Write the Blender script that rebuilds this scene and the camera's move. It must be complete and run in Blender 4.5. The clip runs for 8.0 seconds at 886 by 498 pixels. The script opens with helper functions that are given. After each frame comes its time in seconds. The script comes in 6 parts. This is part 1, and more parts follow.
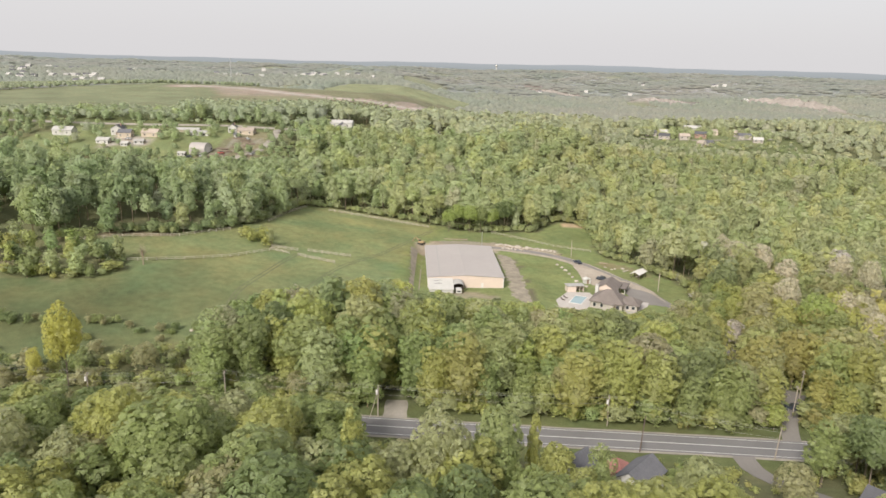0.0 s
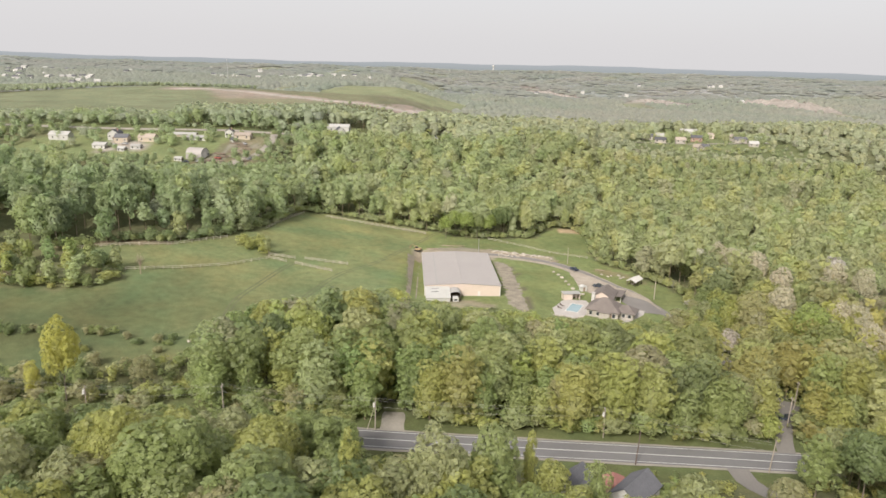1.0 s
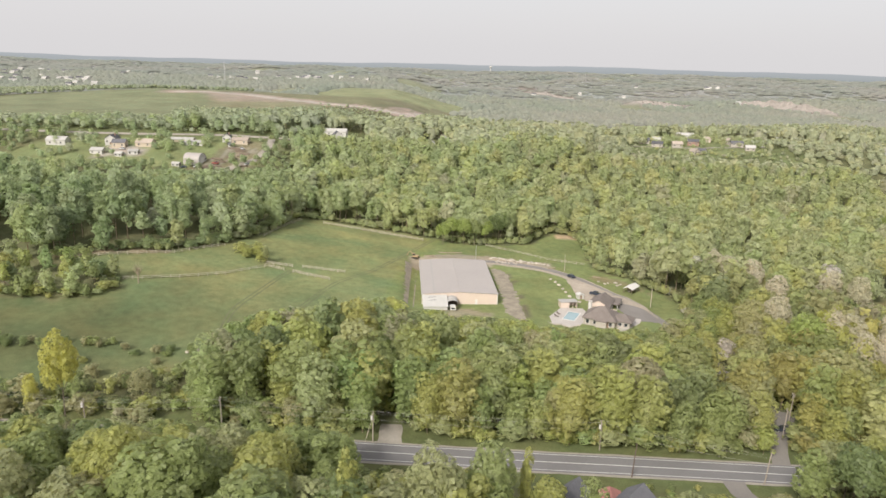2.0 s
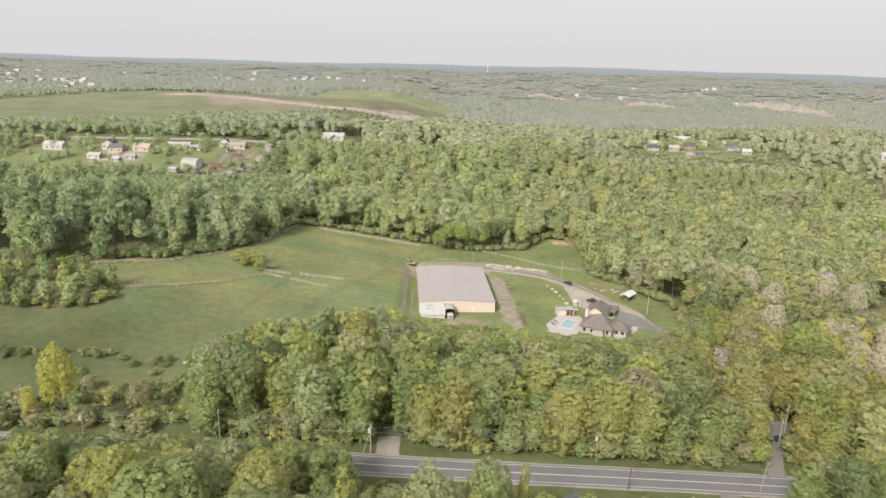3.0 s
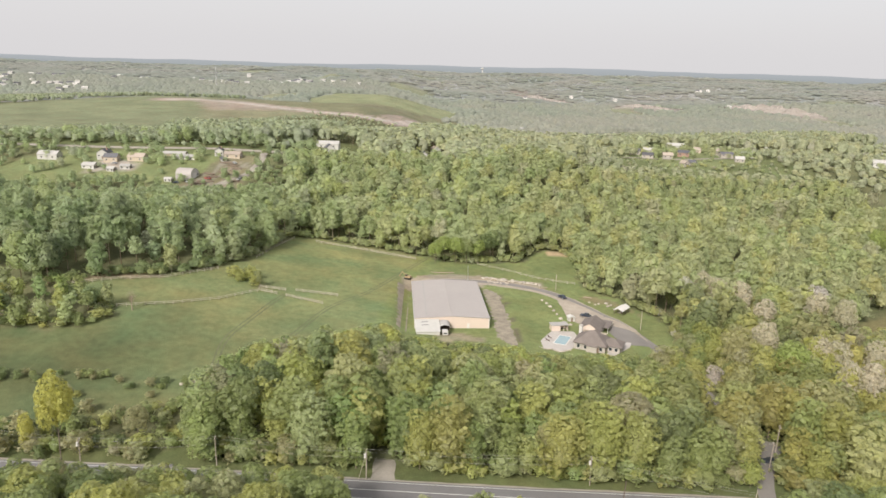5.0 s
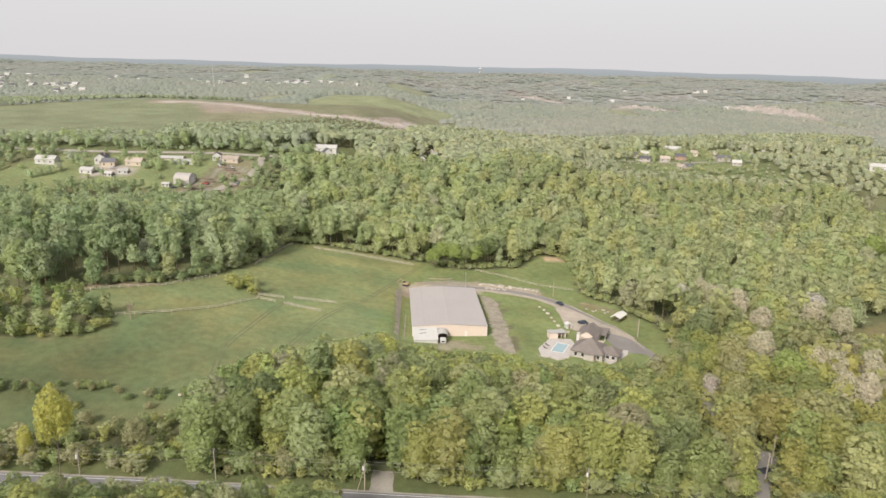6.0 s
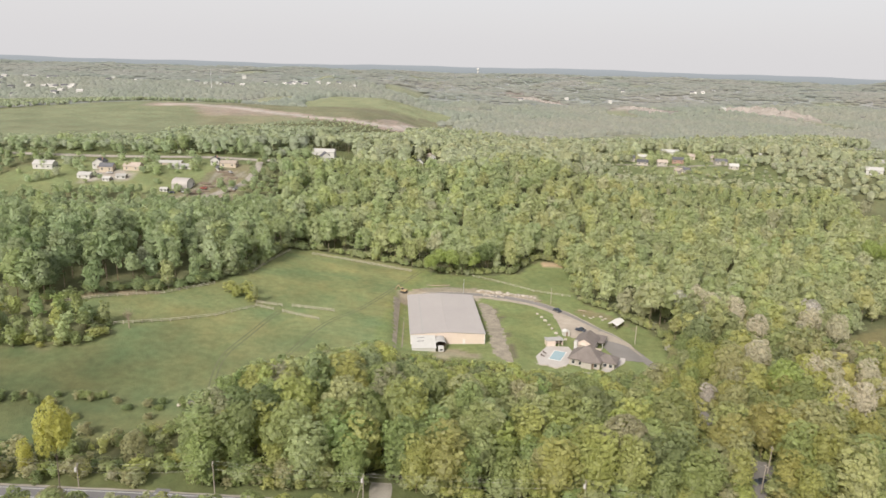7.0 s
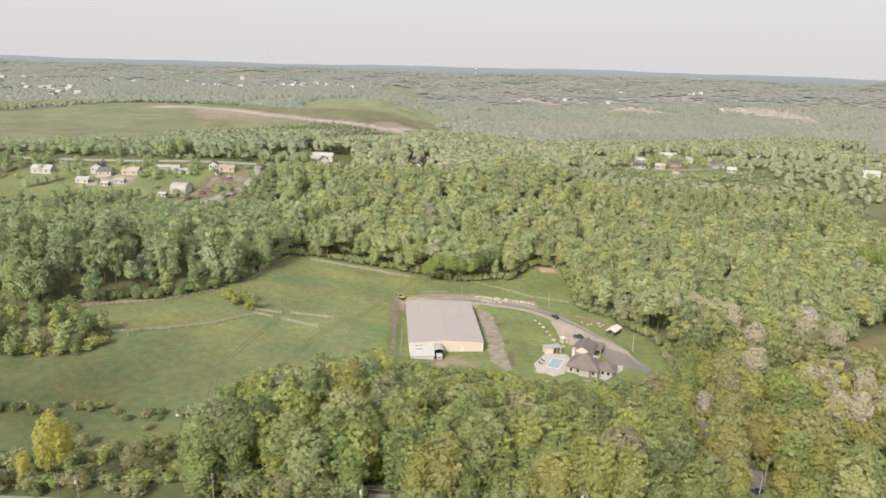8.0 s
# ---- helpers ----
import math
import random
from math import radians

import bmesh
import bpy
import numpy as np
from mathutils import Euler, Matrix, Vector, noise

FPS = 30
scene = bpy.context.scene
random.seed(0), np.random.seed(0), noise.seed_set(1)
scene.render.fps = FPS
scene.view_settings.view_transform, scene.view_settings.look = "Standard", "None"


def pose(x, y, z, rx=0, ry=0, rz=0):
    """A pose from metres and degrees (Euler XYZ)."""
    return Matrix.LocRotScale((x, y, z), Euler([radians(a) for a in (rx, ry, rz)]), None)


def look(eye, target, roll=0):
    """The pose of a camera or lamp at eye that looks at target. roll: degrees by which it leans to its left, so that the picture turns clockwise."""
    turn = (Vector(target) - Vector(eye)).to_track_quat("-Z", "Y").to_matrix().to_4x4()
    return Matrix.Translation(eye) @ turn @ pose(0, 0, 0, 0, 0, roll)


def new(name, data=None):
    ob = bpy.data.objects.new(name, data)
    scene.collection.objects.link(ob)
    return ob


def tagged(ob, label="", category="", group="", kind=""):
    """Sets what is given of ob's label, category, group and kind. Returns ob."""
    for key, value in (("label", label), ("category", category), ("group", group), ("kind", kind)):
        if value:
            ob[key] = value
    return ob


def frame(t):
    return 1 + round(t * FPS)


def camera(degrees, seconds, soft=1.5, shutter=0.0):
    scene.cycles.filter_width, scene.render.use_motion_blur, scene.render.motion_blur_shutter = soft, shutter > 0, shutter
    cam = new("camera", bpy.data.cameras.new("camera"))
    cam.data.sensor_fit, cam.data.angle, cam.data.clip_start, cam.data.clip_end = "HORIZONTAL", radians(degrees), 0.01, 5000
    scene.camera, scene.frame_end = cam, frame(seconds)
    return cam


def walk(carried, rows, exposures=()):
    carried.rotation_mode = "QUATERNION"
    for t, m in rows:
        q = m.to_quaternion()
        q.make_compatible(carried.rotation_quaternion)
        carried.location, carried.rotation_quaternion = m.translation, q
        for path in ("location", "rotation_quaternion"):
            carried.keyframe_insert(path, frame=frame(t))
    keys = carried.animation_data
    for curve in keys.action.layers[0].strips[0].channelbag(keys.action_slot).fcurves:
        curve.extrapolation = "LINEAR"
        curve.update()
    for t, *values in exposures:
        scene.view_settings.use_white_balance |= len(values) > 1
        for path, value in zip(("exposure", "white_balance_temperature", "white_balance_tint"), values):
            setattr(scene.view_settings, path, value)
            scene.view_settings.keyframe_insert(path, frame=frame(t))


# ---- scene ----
# ---- camera ----
cam = camera(64.1, 8.0, soft=1.6)
METRES, EYE, TILT, LEAN, TURN = 28.0, 86.0, -14.6, -1.4, 0.0
ROWS = [
    (0.0, 0.0, 0.0, 0.0, 0.0, 0.0, -0.0),
    (0.5, 0.0006, -0.016, 0.0608, -0.13, -0.0, 0.02),
    (1.0, 0.001, -0.0323, 0.1213, -0.25, -0.01, 0.05),
    (1.5, 0.0021, -0.0484, 0.1818, -0.35, -0.0, 0.07),
    (3.0, 0.0037, -0.0906, 0.3579, -0.67, 0.01, 0.13),
    (3.5, 0.0035, -0.1056, 0.419, -0.77, 0.01, 0.16),
    (4.0, 0.0042, -0.1205, 0.4796, -0.88, 0.02, 0.18),
    (4.5, 0.0052, -0.1358, 0.5402, -0.98, 0.01, 0.19),
    (6.0, 0.0039, -0.1809, 0.7255, -1.26, -0.04, 0.25),
    (6.5, 0.0037, -0.1964, 0.7869, -1.34, -0.04, 0.27),
    (7.0, 0.0039, -0.2112, 0.8489, -1.43, -0.06, 0.28),
    (7.5, 0.004, -0.2263, 0.9102, -1.5, -0.07, 0.3),
    (8.0, 0.0033, -0.2408, 0.9704, -1.57, -0.09, 0.31),
]
walk(cam, [(t, pose(0, 0, EYE, TILT, LEAN, TURN) @ pose(METRES * x, METRES * y, METRES * z, 90 + pitch, roll, yaw)) for t, x, y, z, yaw, pitch, roll in ROWS],
     exposures=[(0.0, 0.82), (8.0, 0.82)])

# ---- world and sun: a hazy afternoon, the sun behind the camera ----
SUN_EL, SUN_AZ = radians(37), radians(208)      # azimuth clockwise from +y
world = bpy.data.worlds.new("hazy_sky")
scene.world = world
world.use_nodes = True
wn, wl = world.node_tree.nodes, world.node_tree.links
wn.clear()
sky = wn.new("ShaderNodeTexSky")
sky.sky_type, sky.sun_disc = "NISHITA", False
sky.sun_elevation, sky.sun_rotation = SUN_EL, SUN_AZ
sky.air_density, sky.dust_density, sky.ozone_density = 1.0, 6.0, 1.0
veil = wn.new("ShaderNodeMix")
veil.data_type = "RGBA"
veil.inputs["Factor"].default_value = 0.8
wl.new(sky.outputs["Color"], veil.inputs["A"])
veil.inputs["B"].default_value = (4.95, 4.83, 4.9, 1)     # thin high overcast
back = wn.new("ShaderNodeBackground")
back.inputs["Strength"].default_value = 0.1
wl.new(veil.outputs["Result"], back.inputs["Color"])
wo = wn.new("ShaderNodeOutputWorld")
wl.new(back.outputs["Background"], wo.inputs["Surface"])

sun_data = bpy.data.lights.new("sun", "SUN")
sun_data.energy, sun_data.angle, sun_data.color = 2.8, radians(12.0), (1.0, 0.94, 0.87)
sun = new("sun", sun_data)
sun.matrix_world = look((math.sin(SUN_AZ) * 900, math.cos(SUN_AZ) * 900, math.tan(SUN_EL) * 900), (0, 0, 0))


# ---- materials ----
def material(name, color, rough=0.8, metal=0.0, spread=0.15, grain=6.0, blotch=0.5, bump=0.15, spec=0.3, random_tint=0.0):
    """A weathered surface: its base colour varied by a fine grain and by broad blotches, with a little relief."""
    m = bpy.data.materials.new(name)
    m.use_nodes = True
    n, l = m.node_tree.nodes, m.node_tree.links
    b = n["Principled BSDF"]
    b.inputs["Roughness"].default_value, b.inputs["Metallic"].default_value = rough, metal
    b.inputs["Specular IOR Level"].default_value = spec
    co = n.new("ShaderNodeTexCoord")
    fine, broad = n.new("ShaderNodeTexNoise"), n.new("ShaderNodeTexNoise")
    fine.inputs["Scale"].default_value, fine.inputs["Detail"].default_value = grain, 6
    broad.inputs["Scale"].default_value, broad.inputs["Detail"].default_value = blotch, 3
    add = n.new("ShaderNodeMath")
    add.operation = "ADD"
    rng = n.new("ShaderNodeMapRange")
    rng.inputs["From Min"].default_value, rng.inputs["From Max"].default_value = 0.6, 1.4
    rng.inputs["To Min"].default_value, rng.inputs["To Max"].default_value = 1 - spread, 1 + spread
    l.new(co.outputs["Object"], fine.inputs["Vector"]), l.new(co.outputs["Object"], broad.inputs["Vector"])
    l.new(fine.outputs["Fac"], add.inputs[0]), l.new(broad.outputs["Fac"], add.inputs[1])
    l.new(add.outputs[0], rng.inputs["Value"])
    last = rng.outputs["Result"]
    if random_tint:
        info, r2, mul = n.new("ShaderNodeObjectInfo"), n.new("ShaderNodeMapRange"), n.new("ShaderNodeMath")
        r2.inputs["To Min"].default_value, r2.inputs["To Max"].default_value = 1 - random_tint, 1 + random_tint
        mul.operation = "MULTIPLY"
        l.new(info.outputs["Random"], r2.inputs["Value"])
        l.new(r2.outputs["Result"], mul.inputs[0]), l.new(last, mul.inputs[1])
        last = mul.outputs[0]
    mix = n.new("ShaderNodeVectorMath")
    mix.operation = "SCALE"
    mix.inputs[0].default_value = color
    l.new(last, mix.inputs["Scale"])
    l.new(mix.outputs["Vector"], b.inputs["Base Color"])
    if bump:
        bm_node = n.new("ShaderNodeBump")
        bm_node.inputs["Strength"].default_value, bm_node.inputs["Distance"].default_value = bump, 0.05
        l.new(fine.outputs["Fac"], bm_node.inputs["Height"])
        l.new(bm_node.outputs["Normal"], b.inputs["Normal"])
    return m


def leaf_material(name, colors=None, spray_scale=1.6, gaps=0.0):
    """Young leaves that let some light through. Colours by tree, or from the mesh's own tint."""
    m = bpy.data.materials.new(name)
    m.use_nodes = True
    n, l = m.node_tree.nodes, m.node_tree.links
    n.clear()
    out, add = n.new("ShaderNodeOutputMaterial"), n.new("ShaderNodeAddShader")
    dif, tra = n.new("ShaderNodeBsdfPrincipled"), n.new("ShaderNodeBsdfTranslucent")
    dif.inputs["Roughness"].default_value, dif.inputs["Specular IOR Level"].default_value = 0.55, 0.25
    if colors:
        info, ramp = n.new("ShaderNodeObjectInfo"), n.new("ShaderNodeValToRGB")
        els = ramp.color_ramp.elements
        while len(els) < len(colors):
            els.new(0.5)
        for i, c in enumerate(colors):
            els[i].position, els[i].color = i / max(1, len(colors) - 1), (*c, 1)
        l.new(info.outputs["Random"], ramp.inputs["Fac"])
        base = ramp.outputs["Color"]
    else:
        att = n.new("ShaderNodeAttribute")
        att.attribute_name = "tint"
        base = att.outputs["Color"]
    geo, rng, mul = n.new("ShaderNodeNewGeometry"), n.new("ShaderNodeMapRange"), n.new("ShaderNodeVectorMath")
    rng.inputs["To Min"].default_value, rng.inputs["To Max"].default_value = 0.88, 1.13
    mul.operation = "SCALE"
    l.new(geo.outputs["Random Per Island"], rng.inputs["Value"])
    l.new(base, mul.inputs[0]), l.new(rng.outputs["Result"], mul.inputs["Scale"])
    thin = n.new("ShaderNodeVectorMath")
    thin.operation, thin.inputs[1].default_value = "MULTIPLY", (1.4, 1.3, 1.25)       # light through the leaf
    l.new(mul.outputs["Vector"], thin.inputs[0])
    l.new(mul.outputs["Vector"], dif.inputs["Base Color"]), l.new(thin.outputs["Vector"], tra.inputs["Color"])
    l.new(dif.outputs[0], add.inputs[0]), l.new(tra.outputs[0], add.inputs[1])
    last = add.outputs[0]
    if spray_scale:                                          # lighter and darker sprays of leaves
        pos, spray, tone, mul2 = n.new("ShaderNodeNewGeometry"), n.new("ShaderNodeTexNoise"), n.new("ShaderNodeMapRange"), n.new("ShaderNodeMath")
        spray.inputs["Scale"].default_value, spray.inputs["Detail"].default_value = spray_scale, 4.0
        tone.inputs["From Min"].default_value, tone.inputs["From Max"].default_value = 0.35, 0.65
        tone.inputs["To Min"].default_value, tone.inputs["To Max"].default_value = 0.86, 1.14
        mul2.operation = "MULTIPLY"
        l.new(pos.outputs["Position"], spray.inputs["Vector"]), l.new(spray.outputs["Fac"], tone.inputs["Value"])
        l.new(tone.outputs["Result"], mul2.inputs[0]), l.new(rng.outputs["Result"], mul2.inputs[1]), l.new(mul2.outputs[0], mul.inputs["Scale"])
    if gaps:                                                 # daylight between the leaves of a spray
        place, no, step, cut, clear = n.new("ShaderNodeNewGeometry"), n.new("ShaderNodeTexNoise"), n.new("ShaderNodeMath"), n.new("ShaderNodeMixShader"), n.new("ShaderNodeBsdfTransparent")
        no.inputs["Scale"].default_value, no.inputs["Detail"].default_value = gaps, 1.5
        step.operation, step.inputs[1].default_value = "GREATER_THAN", 0.46
        l.new(place.outputs["Position"], no.inputs["Vector"]), l.new(no.outputs["Fac"], step.inputs[0])
        l.new(step.outputs[0], cut.inputs["Fac"]), l.new(clear.outputs[0], cut.inputs[1]), l.new(last, cut.inputs[2])
        last = cut.outputs[0]
    l.new(last, out.inputs["Surface"])
    return m


def ground_material():
    """Grass, lawn, woodland floor and bare soil: the cover colour of the sheet, broken up at three scales."""
    m = bpy.data.materials.new("ground_cover")
    m.use_nodes = True
    n, l = m.node_tree.nodes, m.node_tree.links
    b = n["Principled BSDF"]
    b.inputs["Roughness"].default_value, b.inputs["Specular IOR Level"].default_value = 0.95, 0.1
    att, co = n.new("ShaderNodeAttribute"), n.new("ShaderNodeTexCoord")
    att.attribute_name = "tint"
    last = None
    for scale, detail, low, high in ((0.035, 4, 0.84, 1.18), (0.35, 5, 0.86, 1.14), (3.0, 4, 0.82, 1.2)):
        no, rn = n.new("ShaderNodeTexNoise"), n.new("ShaderNodeMapRange")
        no.inputs["Scale"].default_value, no.inputs["Detail"].default_value = scale, detail
        rn.inputs["From Min"].default_value, rn.inputs["From Max"].default_value = 0.3, 0.7
        rn.inputs["To Min"].default_value, rn.inputs["To Max"].default_value = low, high
        l.new(co.outputs["Object"], no.inputs["Vector"]), l.new(no.outputs["Fac"], rn.inputs["Value"])
        if last is None:
            last = rn.outputs["Result"]
        else:
            mu = n.new("ShaderNodeMath")
            mu.operation = "MULTIPLY"
            l.new(last, mu.inputs[0]), l.new(rn.outputs["Result"], mu.inputs[1])
            last = mu.outputs[0]
    sc = n.new("ShaderNodeVectorMath")
    sc.operation = "SCALE"
    drift, dr, hue, tint = n.new("ShaderNodeTexNoise"), n.new("ShaderNodeMapRange"), n.new("ShaderNodeCombineXYZ"), n.new("ShaderNodeVectorMath")
    drift.inputs["Scale"].default_value, drift.inputs["Detail"].default_value = 0.09, 6
    dr.inputs["From Min"].default_value, dr.inputs["From Max"].default_value = 0.35, 0.65
    dr.inputs["To Min"].default_value, dr.inputs["To Max"].default_value = 0.95, 1.06
    hue.inputs["Y"].default_value = hue.inputs["Z"].default_value = 1.0
    tint.operation = "MULTIPLY"
    l.new(co.outputs["Object"], drift.inputs["Vector"]), l.new(drift.outputs["Fac"], dr.inputs["Value"]), l.new(dr.outputs["Result"], hue.inputs["X"])
    l.new(att.outputs["Color"], tint.inputs[0]), l.new(hue.outputs["Vector"], tint.inputs[1])
    l.new(tint.outputs["Vector"], sc.inputs[0]), l.new(last, sc.inputs["Scale"])
    l.new(sc.outputs["Vector"], b.inputs["Base Color"])
    bp = n.new("ShaderNodeBump")
    bp.inputs["Strength"].default_value, bp.inputs["Distance"].default_value = 0.6, 0.4
    l.new(last, bp.inputs["Height"]), l.new(bp.outputs["Normal"], b.inputs["Normal"])
    return m


M_GROUND = ground_material()
M_WOODS = leaf_material("woodland_leaves", gaps=3.2)
M_HILLWOODS = leaf_material("hill_woodland_leaves", spray_scale=1.0, gaps=1.5)
M_RIDGEWOODS = leaf_material("ridge_woodland_leaves", spray_scale=0.6)
M_FARWOODS = leaf_material("far_woodland_leaves", spray_scale=0)
M_BARK = material("bark", (0.16, 0.13, 0.1), 0.95, spread=0.3, grain=4, blotch=0.3)
M_PALEBARK = material("pale_sycamore_bark", (0.42, 0.38, 0.32), 0.9, spread=0.3, grain=2, blotch=0.5)
M_RUT = material("worn_rut", (0.12, 0.125, 0.068), 0.97, spread=0.3, grain=1.5, blotch=0.2)
M_SPOIL = material("bare_spoil", (0.26, 0.235, 0.21), 0.97, spread=0.25, grain=0.2, blotch=0.03, bump=0.3)
M_TWIG = material("dry_twigs", (0.3, 0.24, 0.18), 0.95, spread=0.25, grain=3)
M_ASPHALT = material("worn_asphalt", (0.16, 0.155, 0.155), 0.9, spread=0.14, grain=2.5, blotch=0.12)
M_DRIVE = material("dark_asphalt_drive", (0.2, 0.185, 0.17), 0.9, spread=0.16, grain=2.5, blotch=0.12)
M_GRAVEL = material("pale_gravel", (0.28, 0.255, 0.22), 0.97, spread=0.3, grain=3, blotch=0.2, bump=0.5)
M_SOIL = material("graded_soil", (0.25, 0.22, 0.17), 0.97, spread=0.4, grain=1.6, blotch=0.3, bump=0.6)
M_EARTH = material("dark_earth", (0.15, 0.12, 0.09), 0.97, spread=0.35, grain=1.2, blotch=0.3, bump=0.6)
M_VERGE = material("pale_dirt_verge", (0.34, 0.295, 0.24), 0.97, spread=0.3, grain=2, blotch=0.15, bump=0.4)
M_LINE = material("road_paint", (0.5, 0.5, 0.48), 0.7, spread=0.2, grain=5, blotch=0.3)
M_CONCRETE = material("pale_concrete", (0.4, 0.37, 0.34), 0.85, spread=0.12, grain=4, blotch=0.4)
M_STONE = material("pale_limestone", (0.38, 0.34, 0.285), 0.9, spread=0.25, grain=3, blotch=0.9, bump=0.6, random_tint=0.2)
M_METALROOF = material("grey_metal_roof", (0.345, 0.318, 0.3), 0.55, 0.05, spread=0.06, grain=0.8, blotch=0.08, bump=0.03)
M_CREAM = material("cream_metal_siding", (0.56, 0.47, 0.4), 0.6, spread=0.06, grain=2, blotch=0.2, bump=0.05)
M_WHITE = material("white_siding", (0.46, 0.45, 0.42), 0.65, spread=0.08, grain=3, blotch=0.4, bump=0.08, random_tint=0.06)
M_BUFF = material("buff_brick_wall", (0.42, 0.36, 0.28), 0.85, spread=0.14, grain=4, blotch=0.5, random_tint=0.08)
M_BRICK = material("red_brick_wall", (0.3, 0.2, 0.16), 0.9, spread=0.2, grain=6, blotch=0.5, random_tint=0.1)
M_STONEWALL = material("grey_stone_wall", (0.36, 0.33, 0.29), 0.9, spread=0.22, grain=5, blotch=0.8, bump=0.4)
M_SHINGLE = material("brown_shingles", (0.165, 0.142, 0.128), 0.95, spread=0.22, grain=2.5, blotch=0.35, bump=0.4)
M_GREYROOF = material("grey_shingles", (0.1, 0.1, 0.108), 0.95, spread=0.2, grain=2.5, blotch=0.4, bump=0.4, random_tint=0.25)
M_PALEROOF = material("pale_roofing", (0.36, 0.35, 0.33), 0.8, spread=0.12, grain=2.5, blotch=0.4, random_tint=0.15)
M_TANROOF = material("tan_roofing", (0.33, 0.28, 0.235), 0.85, spread=0.14, grain=2.5, blotch=0.4, random_tint=0.12)
M_REDROOF = material("faded_red_roof", (0.3, 0.14, 0.12), 0.85, spread=0.15, grain=2.5)
M_WOOD = material("weathered_pole_wood", (0.36, 0.31, 0.26), 0.9, spread=0.2, grain=4, random_tint=0.2)
M_DARKWOOD = material("tarred_pole_wood", (0.12, 0.09, 0.075), 0.9, spread=0.2, grain=4)
M_RAIL = material("weathered_fence_wood", (0.36, 0.33, 0.26), 0.9, spread=0.2, grain=3, random_tint=0.12)
M_GLASS = material("dark_window_glass", (0.03, 0.035, 0.04), 0.12, spread=0.1, grain=1, bump=0, spec=0.6)
M_TRIM = material("white_trim", (0.58, 0.56, 0.53), 0.6, spread=0.05, bump=0.05)
M_DOOR = material("brown_door", (0.2, 0.14, 0.1), 0.6, spread=0.15)
M_METAL = material("galvanised_metal", (0.5, 0.5, 0.5), 0.4, 0.7, spread=0.1)
M_CABLE = material("weathered_cable", (0.4, 0.39, 0.37), 0.6, spread=0.1, bump=0)
M_ORANGE = material("yellow_machine_paint", (0.34, 0.25, 0.14), 0.5, spread=0.15, grain=3)
M_RUBBER = material("black_rubber", (0.03, 0.03, 0.03), 0.9, spread=0.2)
M_DARKCAR = material("dark_blue_car_paint", (0.04, 0.05, 0.07), 0.25, 0.2, spread=0.08, bump=0, spec=0.6)
M_PALECAR = material("pale_car_paint", (0.62, 0.62, 0.62), 0.3, 0.1, spread=0.06, bump=0, spec=0.6, random_tint=0.3)
M_REDCAR = material("red_vehicle_paint", (0.32, 0.09, 0.07), 0.4, 0.1, spread=0.08, bump=0, spec=0.5)
M_WATER = material("pool_water", (0.25, 0.345, 0.365), 0.06, spread=0.07, grain=1.2, blotch=0.4, bump=0.08, spec=0.5)
M_RUST = material("rusted_sheet", (0.32, 0.2, 0.13), 0.9, spread=0.3, grain=2)


# ---- the lie of the land ----
def smooth(v, a, b):
    s = np.clip((np.asarray(v, float) - a) / (b - a), 0, 1)
    return s * s * (3 - 2 * s)


def bump(x, y, cx, cy, sx, sy, h):
    return h * np.exp(-0.5 * ((x - cx) / sx) ** 2 - 0.5 * ((y - cy) / sy) ** 2)


def wave(x, y, scale, seed):
    """Smooth variation between about -1 and 1."""
    k = np.random.RandomState(seed)
    v = 0
    for i in range(5):
        a, p = k.uniform(0, 6.28), k.uniform(0, 6.28)
        f = (0.6 + 0.35 * i) / scale
        v = v + np.sin((x * math.cos(a) + y * math.sin(a)) * f * 6.28 + p + 1.3 * np.sin((x * math.sin(a) - y * math.cos(a)) * f * 3.1))
    return v / 3


